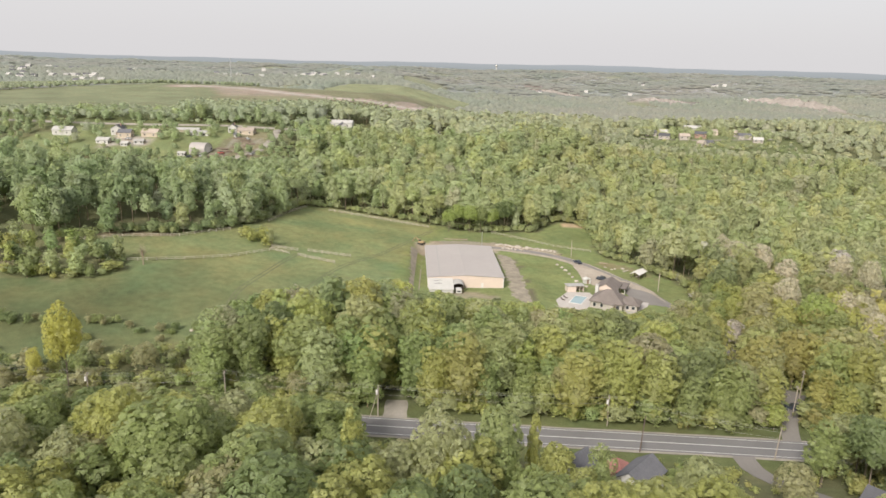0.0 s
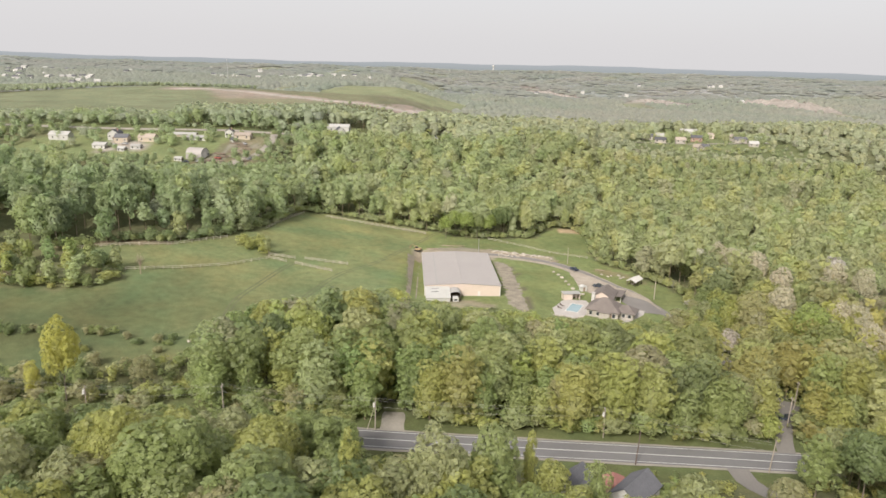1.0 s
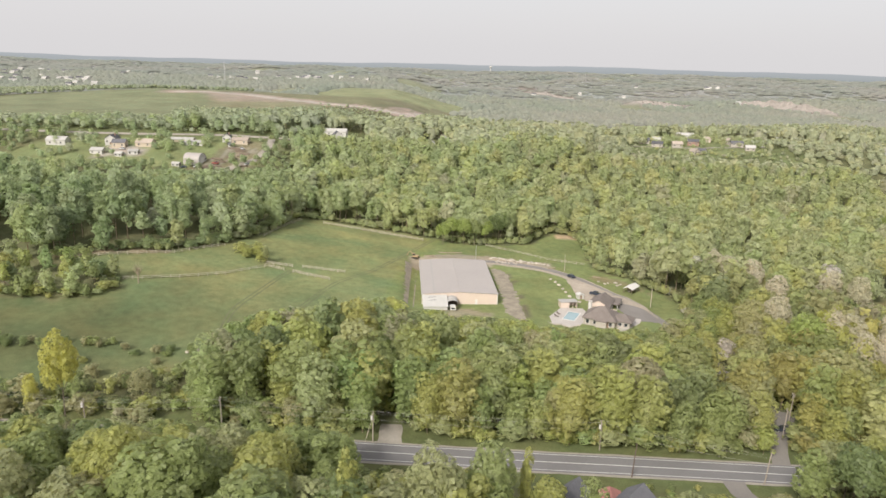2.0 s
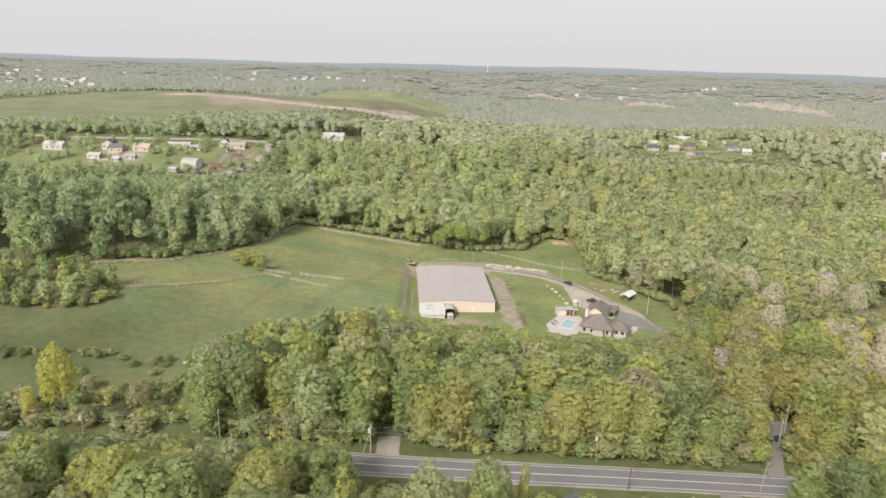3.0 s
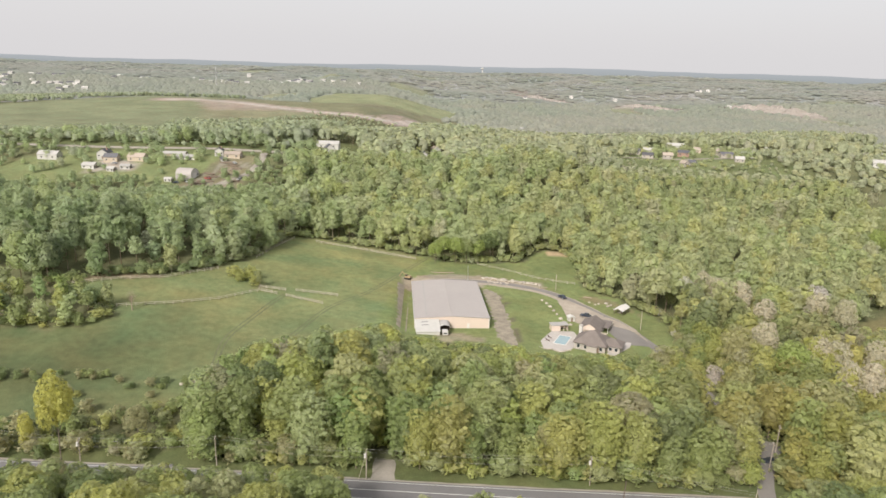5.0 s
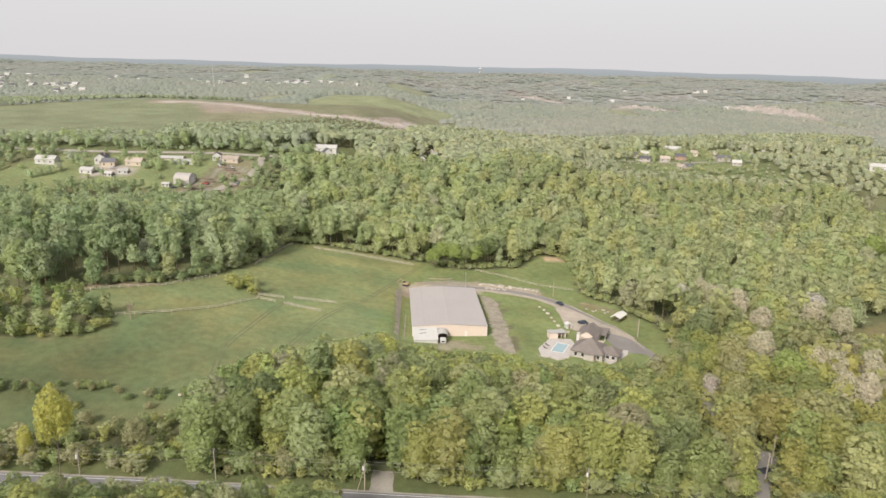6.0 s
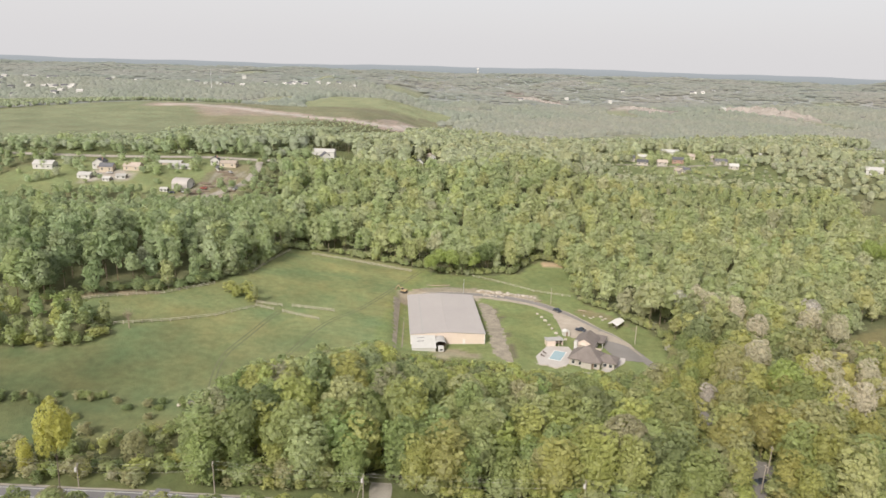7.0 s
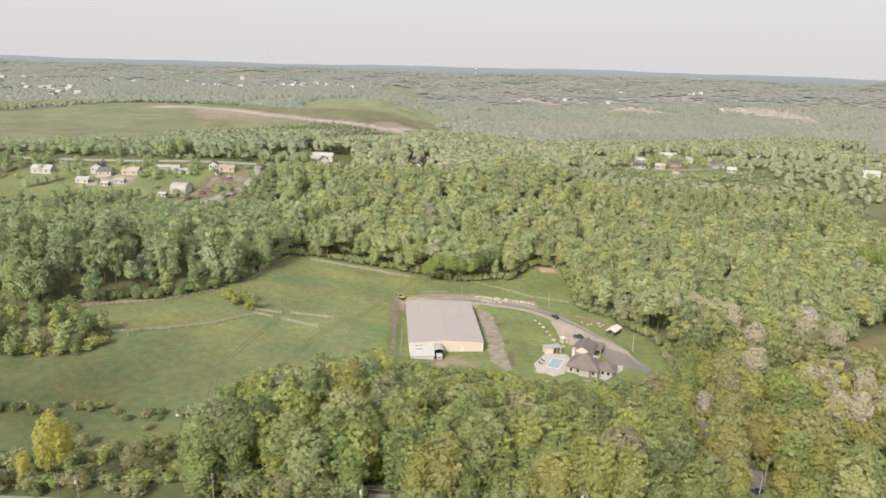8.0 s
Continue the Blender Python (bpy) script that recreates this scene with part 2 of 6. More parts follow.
def height(x, y):
    """Height of the ground: a side valley, the wooded rise round it and the hills beyond."""
    x, y = np.asarray(x, float), np.asarray(y, float)
    z = np.clip(-0.02 * x - 0.025 * x * smooth(y, 160, 205), -8, 7)
    z = z + bump(x, y, -20, 70, 160, 60, 11) * (1 - smooth(y, 116, 149))
    z = z + bump(x, y, -225, 330, 105, 65, 23)
    east = smooth(x, 0, 200)
    z = z + 32 * smooth((y - 400 - 55 * east) / (180 + 10 * east), 0, 1) * (1 - smooth(y, 640, 900) * smooth(x, -100, 60))
    # a gully behind the barn, the shoulder east of it and the village knoll
    z = z + bump(x, y, -5, 570, 45, 70, -14) + bump(x, y, 185, 530, 90, 60, 8) + bump(x, y, 275, 735, 110, 50, 8)
    # the two grassy hills, and the saddle between them
    west = 1 - smooth(x, -150, 150)
    z = z - 34 * smooth(y, 1010, 1330) * west
    z = z + bump(x, y, -350, 985, 170, 90, 13) + bump(x, y, -90, 1310, 200, 105, 40) + bump(x, y, 0, 1000, 90, 60, 7)
    # the broad valley and the rolling land beyond it
    z = z + 34 * smooth(y, 1250, 1520) * (1 - smooth(x, -250, 50)) + bump(x, y, 560, 960, 150, 110, 18) + bump(x, y, -1000, 1850, 300, 250, 12) + bump(x, y, -60, 2120, 260, 160, 38)
    z = z + 22 * smooth(y, 1780, 1960) * smooth(x, 450, 850) + 26 * smooth(y, 2150, 2400) * smooth(x, -50, 300)
    # level pads under the barn and the house
    barn = (1 - smooth(np.abs(x - 10.3), 17, 24)) * (1 - smooth(np.abs(y - 295), 29, 37))
    z = z + barn * (-0.6 - z)
    home = (1 - smooth(np.abs(x - 66), 18, 26)) * (1 - smooth(np.abs(y - 268), 22, 30))
    z = z + home * (-3.0 - z)
    last = smooth(np.hypot(x, y), 2500, 4700)
    z = z * (1 - last) + 60 * last
    far = smooth(np.hypot(x, y), 1250, 2200)
    return z + far * (wave(x, y, 900, 5) * (6 + 7 * smooth(y, 2300, 3000)) + wave(x, y, 260, 6) * 4)


def inside(x, y, corners):
    """Which of the points lie inside the polygon."""
    hit = np.zeros(np.shape(x), bool)
    for (ax, ay), (bx, by) in zip(corners, corners[1:] + corners[:1]):
        cross = (ay > y) != (by > y)
        hit ^= cross & (x < (bx - ax) * (y - ay) / (by - ay + 1e-12) + ax)
    return hit


def near_line(x, y, points, reach):
    """Which of the points lie within reach of a line through the plan."""
    hit = np.zeros(np.shape(x), bool)
    for (ax, ay), (bx, by) in zip(points, points[1:]):
        d2 = (bx - ax) ** 2 + (by - ay) ** 2
        s = np.clip(((x - ax) * (bx - ax) + (y - ay) * (by - ay)) / d2, 0, 1)
        hit |= np.hypot(x - ax - s * (bx - ax), y - ay - s * (by - ay)) < reach
    return hit


# the open ground of the plan
FIELD = [(-250, 168), (-102, 176), (-66, 196), (-60, 224), (-40, 238), (-18, 262), (-9, 268), (-9, 322), (4, 372), (-29, 380), (-58, 387), (-73, 384),
         (-80, 330), (-92, 305), (-108, 287), (-128, 277), (-142, 266), (-120, 258), (-114, 248), (-122, 236), (-150, 230), (-260, 228)]
YARD = [(-19, 260), (-12, 254), (14, 252), (30, 252), (40, 243), (58, 246), (86, 248), (103, 260), (106, 292), (94, 320), (78, 338), (80, 352), (86, 392), (76, 410), (62, 402),
        (56, 380), (38, 372), (20, 366), (-2, 372), (-14, 320)]
WEST_FARM = [(-330, 470), (-262, 545), (-128, 552), (-122, 500), (-134, 455), (-172, 462), (-195, 480), (-240, 478), (-276, 462)]
MID_FARM = [(-94, 541), (-56, 545), (-52, 572), (-66, 630), (-98, 632), (-98, 570)]
VILLAGE = [(186, 626), (208, 590), (240, 600), (286, 622), (308, 656), (284, 690), (262, 712), (236, 708), (200, 690)]
EAST_MEADOW = [(178, 250), (200, 280), (186, 296), (224, 318), (320, 318), (320, 262), (230, 240)]
EAST_PASTURE = [(545, 880), (540, 930), (575, 985), (660, 1010), (720, 930), (640, 870)]
WEST_HILL = [(-760, 612), (-325, 618), (-250, 648), (-236, 740), (-185, 800), (-130, 860), (-150, 900), (-215, 940), (-232, 1010), (-330, 1030), (-400, 990), (-470, 930), (-560, 860), (-760, 800)]
EAST_HILL = [(-205, 1180), (-208, 1275), (-165, 1345), (-60, 1360), (25, 1345), (55, 1270), (36, 1205), (-24, 1150), (-110, 1090), (-170, 1120)]
DIRT_BAND = [(-300, 955), (-222, 925), (-181, 902), (-135, 888), (-77, 888), (-36, 910), (5, 985), (62, 1070), (48, 1200), (-26, 1160), (-105, 1086), (-172, 1130), (-240, 1160), (-262, 1040)]
ROAD = [(-260, 163), (-102, 159.5), (-65, 158.5), (-31, 156.8), (20, 154.6), (48, 153.8), (82, 152.6), (150, 149.5), (260, 142)]
SIDE_ROAD = [(73, 150.5), (72.4, 143), (74.5, 135), (79, 125), (86, 112), (96, 90)]
DRIVE = [(87, 153), (90.5, 163), (95.5, 173), (100.5, 182), (101.2, 189), (99.8, 198), (98.5, 210), (97.8, 224), (96, 245), (92, 264), (87.5, 279), (81, 294), (72.5, 309), (66, 319), (57, 328), (44, 333.5), (30, 335),
         (12, 332), (-5, 325)]
STUB_DRIVE = [(-10, 157), (-10, 170)]
FIELD_LANE = [(-66.5, 158.5), (-66.4, 161.5), (-66.2, 164.5)]
BARN_C, BARN_W, BARN_L, BARN_ROT = (10.1, 296.8), 30.4, 50.5, 2.5
HOUSES_SOUTH = [(29, 123), (40, 121), (88, 116)]

CLEAR = (FIELD, YARD, WEST_FARM, MID_FARM, VILLAGE, EAST_MEADOW, EAST_PASTURE, WEST_HILL, EAST_HILL, DIRT_BAND)


FARM_ROAD = [(-420, 556), (-262, 547), (-180, 549), (-125, 551), (-60, 566), (-20, 575)]


HILL_TRACK = [(-345, 948), (-304, 957), (-258, 950), (-222, 934), (-181, 912), (-135, 898), (-77, 901), (-38, 930), (-6, 1010), (26, 1120)]
QUARRIES = ([(291, 2245), (354, 2207), (412, 2158)], [(531, 1955), (589, 1912), (645, 1873)], [(806, 1898), (876, 1868), (946, 1827), (985, 1751)])


def open_ground(x, y):
    """Where no wood stands."""
    hit = near_line(x, y, ROAD, 8.0) | near_line(x, y, SIDE_ROAD, 6.0) | near_line(x, y, DRIVE[:11], 3.2) | near_line(x, y, FARM_ROAD, 6.0)
    hit |= near_line(x, y, STUB_DRIVE, 5.0) | near_line(x, y, FIELD_LANE, 7.0)
    for area in CLEAR:
        hit |= inside(x, y, area)
    for line in QUARRIES:
        hit |= near_line(x, y - 14, line, 30)
    for hx, hy in HOUSES_SOUTH:
        hit |= np.hypot(x - hx, y - hy) < 9.5
    return hit


# ---- building blocks ----
def mesh_object(name, verts, faces, mat, parent=None, smooth_faces=False):
    me = bpy.data.meshes.new(name)
    me.from_pydata([tuple(map(float, v)) for v in verts], [], faces)
    me.materials.append(mat)
    if smooth_faces:
        me.polygons.foreach_set("use_smooth", [True] * len(me.polygons))
    me.update()
    ob = new(name, me)
    ob.parent = parent
    return ob


def big_mesh(name, verts, quads, mat, tints=None, normals=None):
    """A large mesh of quads straight from arrays, with a tint for each corner point."""
    me = bpy.data.meshes.new(name)
    nv, nq = len(verts), len(quads)
    me.vertices.add(nv)
    me.vertices.foreach_set("co", np.asarray(verts, np.float32).ravel())
    me.loops.add(nq * 4)
    me.loops.foreach_set("vertex_index", np.asarray(quads, np.int32).ravel())
    me.polygons.add(nq)
    me.polygons.foreach_set("loop_start", np.arange(0, nq * 4, 4, dtype=np.int32))
    if tints is not None:
        att = me.attributes.new("tint", "FLOAT_COLOR", "POINT")
        rgba = np.ones((nv, 4), np.float32)
        rgba[:, :3] = tints
        att.data.foreach_set("color", rgba.ravel())
    me.update(calc_edges=True)
    if normals is not None:
        att = me.attributes.new("custom_normal", "FLOAT_VECTOR", "POINT")
        att.data.foreach_set("vector", np.asarray(normals, np.float32).ravel())
    me.materials.append(mat)
    return new(name, me)


def part(name, bm, mat, parent, label=""):
    """Links a bmesh as one mesh object under a thing or a part."""
    me = bpy.data.meshes.new(name)
    bm.normal_update()
    bm.to_mesh(me)
    bm.free()
    me.materials.append(mat)
    ob = new(name, me)
    ob.parent = parent
    return tagged(ob, label)


def thing(name, m, label, category, group="", kind=""):
    ob = new(name)
    ob.matrix_world = m
    ob.empty_display_size = 0.5
    return tagged(ob, label, category, group, kind)


def box(x0, x1, y0, y1, z0, z1, bevel=0.0, bm=None, turn=None):
    bm = bm or bmesh.new()
    made = bmesh.ops.create_cube(bm, size=1)["verts"]
    for v in made:
        v.co = Vector((x0 + (v.co.x + 0.5) * (x1 - x0), y0 + (v.co.y + 0.5) * (y1 - y0), z0 + (v.co.z + 0.5) * (z1 - z0)))
        if turn is not None:
            v.co = turn @ v.co
    if bevel:
        edges = list({e for v in made for e in v.link_edges})
        bmesh.ops.bevel(bm, geom=edges, offset=bevel, segments=1, affect="EDGES")
    return bm


def rod(a, b, r0, r1=None, sides=8, bm=None):
    """A tapered round bar from a to b."""
    bm = bm or bmesh.new()
    a, b = Vector(a), Vector(b)
    made = bmesh.ops.create_cone(bm, segments=sides, radius1=r0, radius2=r0 if r1 is None else r1, depth=(b - a).length, cap_ends=True)["verts"]
    m = Matrix.Translation((a + b) / 2) @ (b - a).to_track_quat("Z", "Y").to_matrix().to_4x4()
    for v in made:
        v.co = m @ v.co
    return bm


def solid(verts, faces, bm=None):
    bm = bm or bmesh.new()
    vs = [bm.verts.new(v) for v in verts]
    for f in faces:
        bm.faces.new([vs[i] for i in f])
    return bm


def gh(x, y):
    return float(height(x, y))


# ---- the ground sheet ----
def axis(fine, far_low, far_high, growth=1.055):
    """Grid lines: the fine ones, and ever wider steps on both sides of them."""
    low, high = [fine[0]], [fine[-1]]
    step = fine[1] - fine[0]
    s = step
    while low[-1] > far_low:
        s *= growth
        low.append(low[-1] - s)
    s = fine[-1] - fine[-2]
    while high[-1] < far_high:
        s *= growth
        high.append(high[-1] + s)
    return np.array(low[:0:-1] + list(fine) + high[1:])


HAZE_GREEN, HAZE_TAN = (0.157, 0.172, 0.158), (0.19, 0.187, 0.177)    # leafy woods, and woods still bare, both greyed to stand in for haze


def build_ground():
    xs = axis(list(np.arange(-150, 125, 2.5)), -5200, 5200)
    ys = axis(list(np.arange(140, 390, 2.5)) + list(np.arange(390, 640, 5.0)) + list(np.arange(640, 1020, 8.0)), -2500, 4700, 1.06)
    X, Y = np.meshgrid(xs, ys)
    Z = height(X, Y)
    nx, ny = len(xs), len(ys)
    ids = np.arange(nx * ny).reshape(ny, nx)
    quads = np.stack([ids[:-1, :-1], ids[:-1, 1:], ids[1:, 1:], ids[1:, :-1]], -1).reshape(-1, 4)
    x, y = X.ravel(), Y.ravel()
    col = np.zeros((len(x), 3))
    col[:] = (0.125, 0.13, 0.068)                                   # woodland floor, undergrowth
    jx, jy = x + wave(x, y, 14, 8) * 1.5, y + wave(x, y, 14, 9) * 1.5

    def lay(mask, c):
        col[mask] = c

    # far ground wears the same wood colours, haze put in and lightened
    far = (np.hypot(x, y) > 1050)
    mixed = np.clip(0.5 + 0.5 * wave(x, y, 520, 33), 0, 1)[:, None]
    col[far] = (np.array(HAZE_GREEN) * (1 - mixed) + np.array(HAZE_TAN) * mixed)[far] * 1.28
    lay(far & (wave(x, y, 420, 12) > 0.75), (0.2, 0.21, 0.14))     # far pastures
    grass = (0.16, 0.182, 0.085)
    for area in (FIELD, WEST_FARM, MID_FARM, VILLAGE):
        lay(inside(jx, jy, area), grass)
    lay(near_line(jx, jy, ROAD, 13), (0.11, 0.125, 0.055))
    lay(inside(jx, jy, YARD), (0.165, 0.192, 0.08))
    g = inside(jx, jy, FIELD)
    v = wave(x, y, 60, 21)
    col[g] += np.clip(v[g], -1, 1)[:, None] * np.array((0.02, 0.008, 0.002))
    v = wave(x, y, 24, 23) + 0.6 * wave(x, y, 9, 24)
    col[g] += np.clip(v[g], -1.3, 1.3)[:, None] * np.array((0.012, 0.006, 0.002))
    # the field grows darker towards its southwest corner
    southwest = smooth(-x, 45, 110) * (1 - smooth(y, 225, 275))
    col[g] *= (1 - 0.36 * southwest[g])[:, None]
    dry = smooth(y, 255, 330)
    col[g] *= 1 + dry[g][:, None] * np.array((0.08, 0.05, 0.0))
    lay(inside(jx, jy, WEST_HILL), (0.17, 0.185, 0.11))
    lay(inside(jx, jy, EAST_HILL), (0.2, 0.215, 0.125))
    lay(inside(jx, jy, EAST_MEADOW), (0.17, 0.16, 0.08))
    lay(inside(jx, jy, EAST_PASTURE), (0.15, 0.18, 0.08))
    loose = np.random.RandomState(72).uniform(-1, 1, len(x))
    lay(inside(jx, jy, DIRT_BAND), (0.165, 0.165, 0.1))
    lay(inside(jx, jy, [(-300, 955), (-223, 940), (-165, 905), (-150, 868), (-190, 815), (-240, 780), (-262, 830)]), (0.19, 0.185, 0.115))
    lay(inside(jx, jy, [(-304, 958), (-223, 942), (-178, 914), (-190, 888), (-262, 868), (-282, 905)]), (0.25, 0.215, 0.165))
    lay(inside(jx, jy, EAST_HILL) & (y < 1195 + 0.1 * x), (0.16, 0.155, 0.1))
    worn = near_line(jx, jy, HILL_TRACK, 20) | inside(jx, jy, [(-330, 968), (-226, 944), (-212, 905), (-262, 892), (-290, 935)]) | inside(jx, jy, [(-77, 892), (-36, 918), (0, 990), (40, 1080), (30, 1140), (-20, 1060), (-60, 960)])
    lay(worn & (loose + wave(x, y, 60, 73) > -0.9), (0.27, 0.225, 0.185))
    lay(near_line(jx, jy, HILL_TRACK, 9), (0.36, 0.32, 0.28))
    near_farm = (y > 536) & (y < 640) & (x > -470) & (x < -30)
    lay(near_farm & ~inside(x, y, WEST_HILL), (0.12, 0.135, 0.062))
    lay((x > 150) & (x < 330) & (y > 520) & (y < 725) & ~inside(jx, jy, VILLAGE), (0.125, 0.145, 0.066))
    soil = (0.26, 0.23, 0.17)
    rough = loose + wave(x, y, 31, 71) > -0.75
    # bare soil round the barn, the graded strip beside the lawn, the banks and the farm tracks
    lay(near_line(jx, jy, [(37, 254), (36.4, 288), (35.5, 316)], 0.9), (0.13, 0.12, 0.08))
    lay(rough & inside(jx, jy, [(3, 254), (22, 256), (24, 262), (14, 266), (2, 262)]), (0.25, 0.225, 0.15))
    lay(inside(jx, jy, [(-9, 318), (10, 324), (28, 327), (28, 345), (8, 341), (-12, 330)]), soil)
    lay(inside(jx, jy, [(26, 330), (58, 328), (58, 340), (30, 345)]), (0.3, 0.26, 0.19))
    lay(inside(jx, jy, [(70, 396), (84, 398), (86, 406), (72, 408)]), (0.4, 0.3, 0.2))
    lay(inside(jx, jy, [(74, 318), (90, 309), (96, 300), (98, 304), (90, 320), (78, 326)]), (0.2, 0.18, 0.1))
    lay(near_line(jx, jy, [(-144, 268), (-127, 279), (-108, 288)], 1.8), (0.24, 0.2, 0.13))
    lay(inside(jx, jy, [(-175, 465), (-140, 452), (-126, 470), (-124, 535), (-150, 540), (-158, 500)]), (0.16, 0.15, 0.09))
    lay((loose > -0.1) & inside(jx, jy, [(-168, 470), (-142, 458), (-128, 474), (-127, 526), (-148, 532), (-154, 500)]), (0.23, 0.205, 0.16))
    lay(inside(jx, jy, [(-235, 495), (-205, 498), (-212, 520), (-240, 515)]), (0.28, 0.26, 0.22))
    lay(inside(jx, jy, [(-40, 372), (-12, 366), (-6, 376), (-30, 384)]), (0.2, 0.2, 0.1))
    lay(near_line(jx, jy, [(196, 262), (240, 272), (330, 285)], 6), (0.34, 0.29, 0.2))
    for line in QUARRIES:
        lay(near_line(x, y - 30, line, 60), (0.2, 0.178, 0.155))
        lay(near_line(x, y, line, 30), (0.27, 0.245, 0.215))
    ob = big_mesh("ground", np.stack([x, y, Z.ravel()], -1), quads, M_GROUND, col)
    ob.data.polygons.foreach_set("use_smooth", [True] * len(ob.data.polygons))
    return tagged(ob, "grassy valley floor with wooded rises and bare soil", "ground", kind="structure")


build_ground()


def ribbon(name, points, width, lift, mat, label, category="road", kind="structure", parent=None, step=3.0, wobble=0.0, offset=0.0):
    """A strip of surfacing laid along a line of the plan."""
    pts = [Vector((*p, 0)) for p in points]
    line = []
    for i in range(len(pts) - 1):
        p0, p1, p2, p3 = pts[max(i - 1, 0)], pts[i], pts[i + 1], pts[min(i + 2, len(pts) - 1)]
        n = max(2, int((p2 - p1).length / step))
        for k in range(n):
            s = k / n
            line.append(0.5 * ((2 * p1) + (p2 - p0) * s + (2 * p0 - 5 * p1 + 4 * p2 - p3) * s * s + (3 * p1 - p0 - 3 * p2 + p3) * s ** 3))
    line.append(pts[-1])
    cross = max(2, int(width / 1.6) + 1)
    verts, faces = [], []
    for i, p in enumerate(line):
        d = (line[min(i + 1, len(line) - 1)] - line[max(i - 1, 0)]).normalized()
        side = Vector((-d.y, d.x, 0))
        w = width * (1 + wobble * math.sin(i * 1.7) + wobble * math.sin(i * 0.63 + 1))
        for k in range(cross + 1):
            q = p + side * (offset + w * (k / cross - 0.5))
            verts.append((q.x, q.y, gh(q.x, q.y) + lift))
    c = cross + 1
    for i in range(len(line) - 1):
        for k in range(cross):
            faces.append((i * c + k, (i + 1) * c + k, (i + 1) * c + k + 1, i * c + k + 1))
    ob = mesh_object(name, verts, faces, mat, parent, True)
    return tagged(ob, label, category, kind=kind) if parent is None else ob


def patch(name, corners, lift, mat, label, category, thick=0.15, kind="structure", level=None, parent=None):
    """A flat or ground-hugging slab with the outline given."""
    bm = bmesh.new()
    top = [bm.verts.new((x, y, (gh(x, y) if level is None else level) + lift)) for x, y in corners]
    f = bm.faces.new(top)
    ret = bmesh.ops.extrude_face_region(bm, geom=[f])
    for v in (e for e in ret["geom"] if isinstance(e, bmesh.types.BMVert)):
        v.co.z -= thick + lift
    bmesh.ops.recalc_face_normals(bm, faces=bm.faces)
    bmesh.ops.triangulate(bm, faces=[q for q in bm.faces if len(q.verts) > 4])
    ob = part(name, bm, mat, parent)
    return tagged(ob, label, category, kind=kind) if parent is None else tagged(ob, label)


def field_patch(name, corners, lift, mat, label, category, step=0.5, ragged=0.0):
    """Surfacing with the outline given that follows the lie of the ground."""
    xs = np.arange(min(c[0] for c in corners), max(c[0] for c in corners), step)
    ys = np.arange(min(c[1] for c in corners), max(c[1] for c in corners), step)
    X, Y = np.meshgrid(xs, ys)
    Z = height(X, Y) + lift
    ids = np.arange(X.size).reshape(X.shape)
    q = np.stack([ids[:-1, :-1], ids[:-1, 1:], ids[1:, 1:], ids[1:, :-1]], -1).reshape(-1, 4)
    mid = np.stack([X.ravel(), Y.ravel()], -1)[q].mean(1)
    mx, my = mid[:, 0] + ragged * (wave(mid[:, 0], mid[:, 1], 7, 81) + 0.5 * wave(mid[:, 0], mid[:, 1], 2.3, 82)), mid[:, 1] + ragged * wave(mid[:, 0], mid[:, 1], 6, 83)
    q = q[inside(mx, my, corners)]
    used, flat = np.unique(q, return_inverse=True)
    ob = big_mesh(name, np.stack([X.ravel(), Y.ravel(), Z.ravel()], -1)[used], flat.reshape(-1, 4), mat)
    return tagged(ob, label, category, kind="structure")


# ---- roads and drives ----
road = ribbon("road", ROAD, 8.6, 0.10, M_ASPHALT, "worn grey two-lane asphalt road with pale edge lines", "road")
ribbon("edge_line", ROAD, 0.22, 0.14, M_LINE, "", parent=road, offset=3.55, step=2.0)
ribbon("edge_line", ROAD, 0.22, 0.14, M_LINE, "", parent=road, offset=-3.55, step=2.0)
ribbon("centre_line", ROAD, 0.3, 0.14, M_LINE, "", parent=road, step=2.0)
ribbon("road_shoulder", ROAD, 10.2, 0.05, M_GRAVEL, "narrow gravel shoulder along the asphalt road", "shoulder", wobble=0.02)
ribbon("side_road", SIDE_ROAD, 5.2, 0.08, M_DRIVE, "narrow grey asphalt side road curving off the main road", "road")
ribbon("driveway", DRIVE, 4.3, 0.08, M_DRIVE, "grey asphalt driveway through the woods to the house and barn", "driveway", wobble=0.02)
ribbon("gravel_entrance", STUB_DRIVE, 6.0, 0.09, M_GRAVEL, "short gravel field entrance off the road", "driveway", wobble=0.08, step=2.0)
ribbon("field_lane", FIELD_LANE, 3.8, 0.09, M_ASPHALT, "grey lane from the road into the rough field", "driveway", wobble=0.08, step=2.0)
ribbon("wheel_track", [(-66, 200), (-69, 216), (-71, 232), (-70.7, 243), (-67.6, 255.6), (-61.5, 278.5), (-59, 285)], 0.5, 0.05, M_RUT, "worn wheel rut through the meadow grass", "track", offset=0.8)
ribbon("wheel_track", [(-66, 200), (-69, 216), (-71, 232), (-70.7, 243), (-67.6, 255.6), (-61.5, 278.5), (-59, 285)], 0.5, 0.05, M_RUT, "worn wheel rut through the meadow grass", "track", offset=-0.8)
ribbon("wheel_track", [(-54, 228), (-47.6, 252), (-39.3, 278), (-25.8, 300.5), (-12, 335), (0.6, 371)], 0.42, 0.05, M_RUT, "faint wheel rut across the field towards the corner", "track", offset=0.8)
ribbon("wheel_track", [(-54, 228), (-47.6, 252), (-39.3, 278), (-25.8, 300.5), (-12, 335), (0.6, 371)], 0.42, 0.05, M_RUT, "faint wheel rut across the field towards the corner", "track", offset=-0.8)
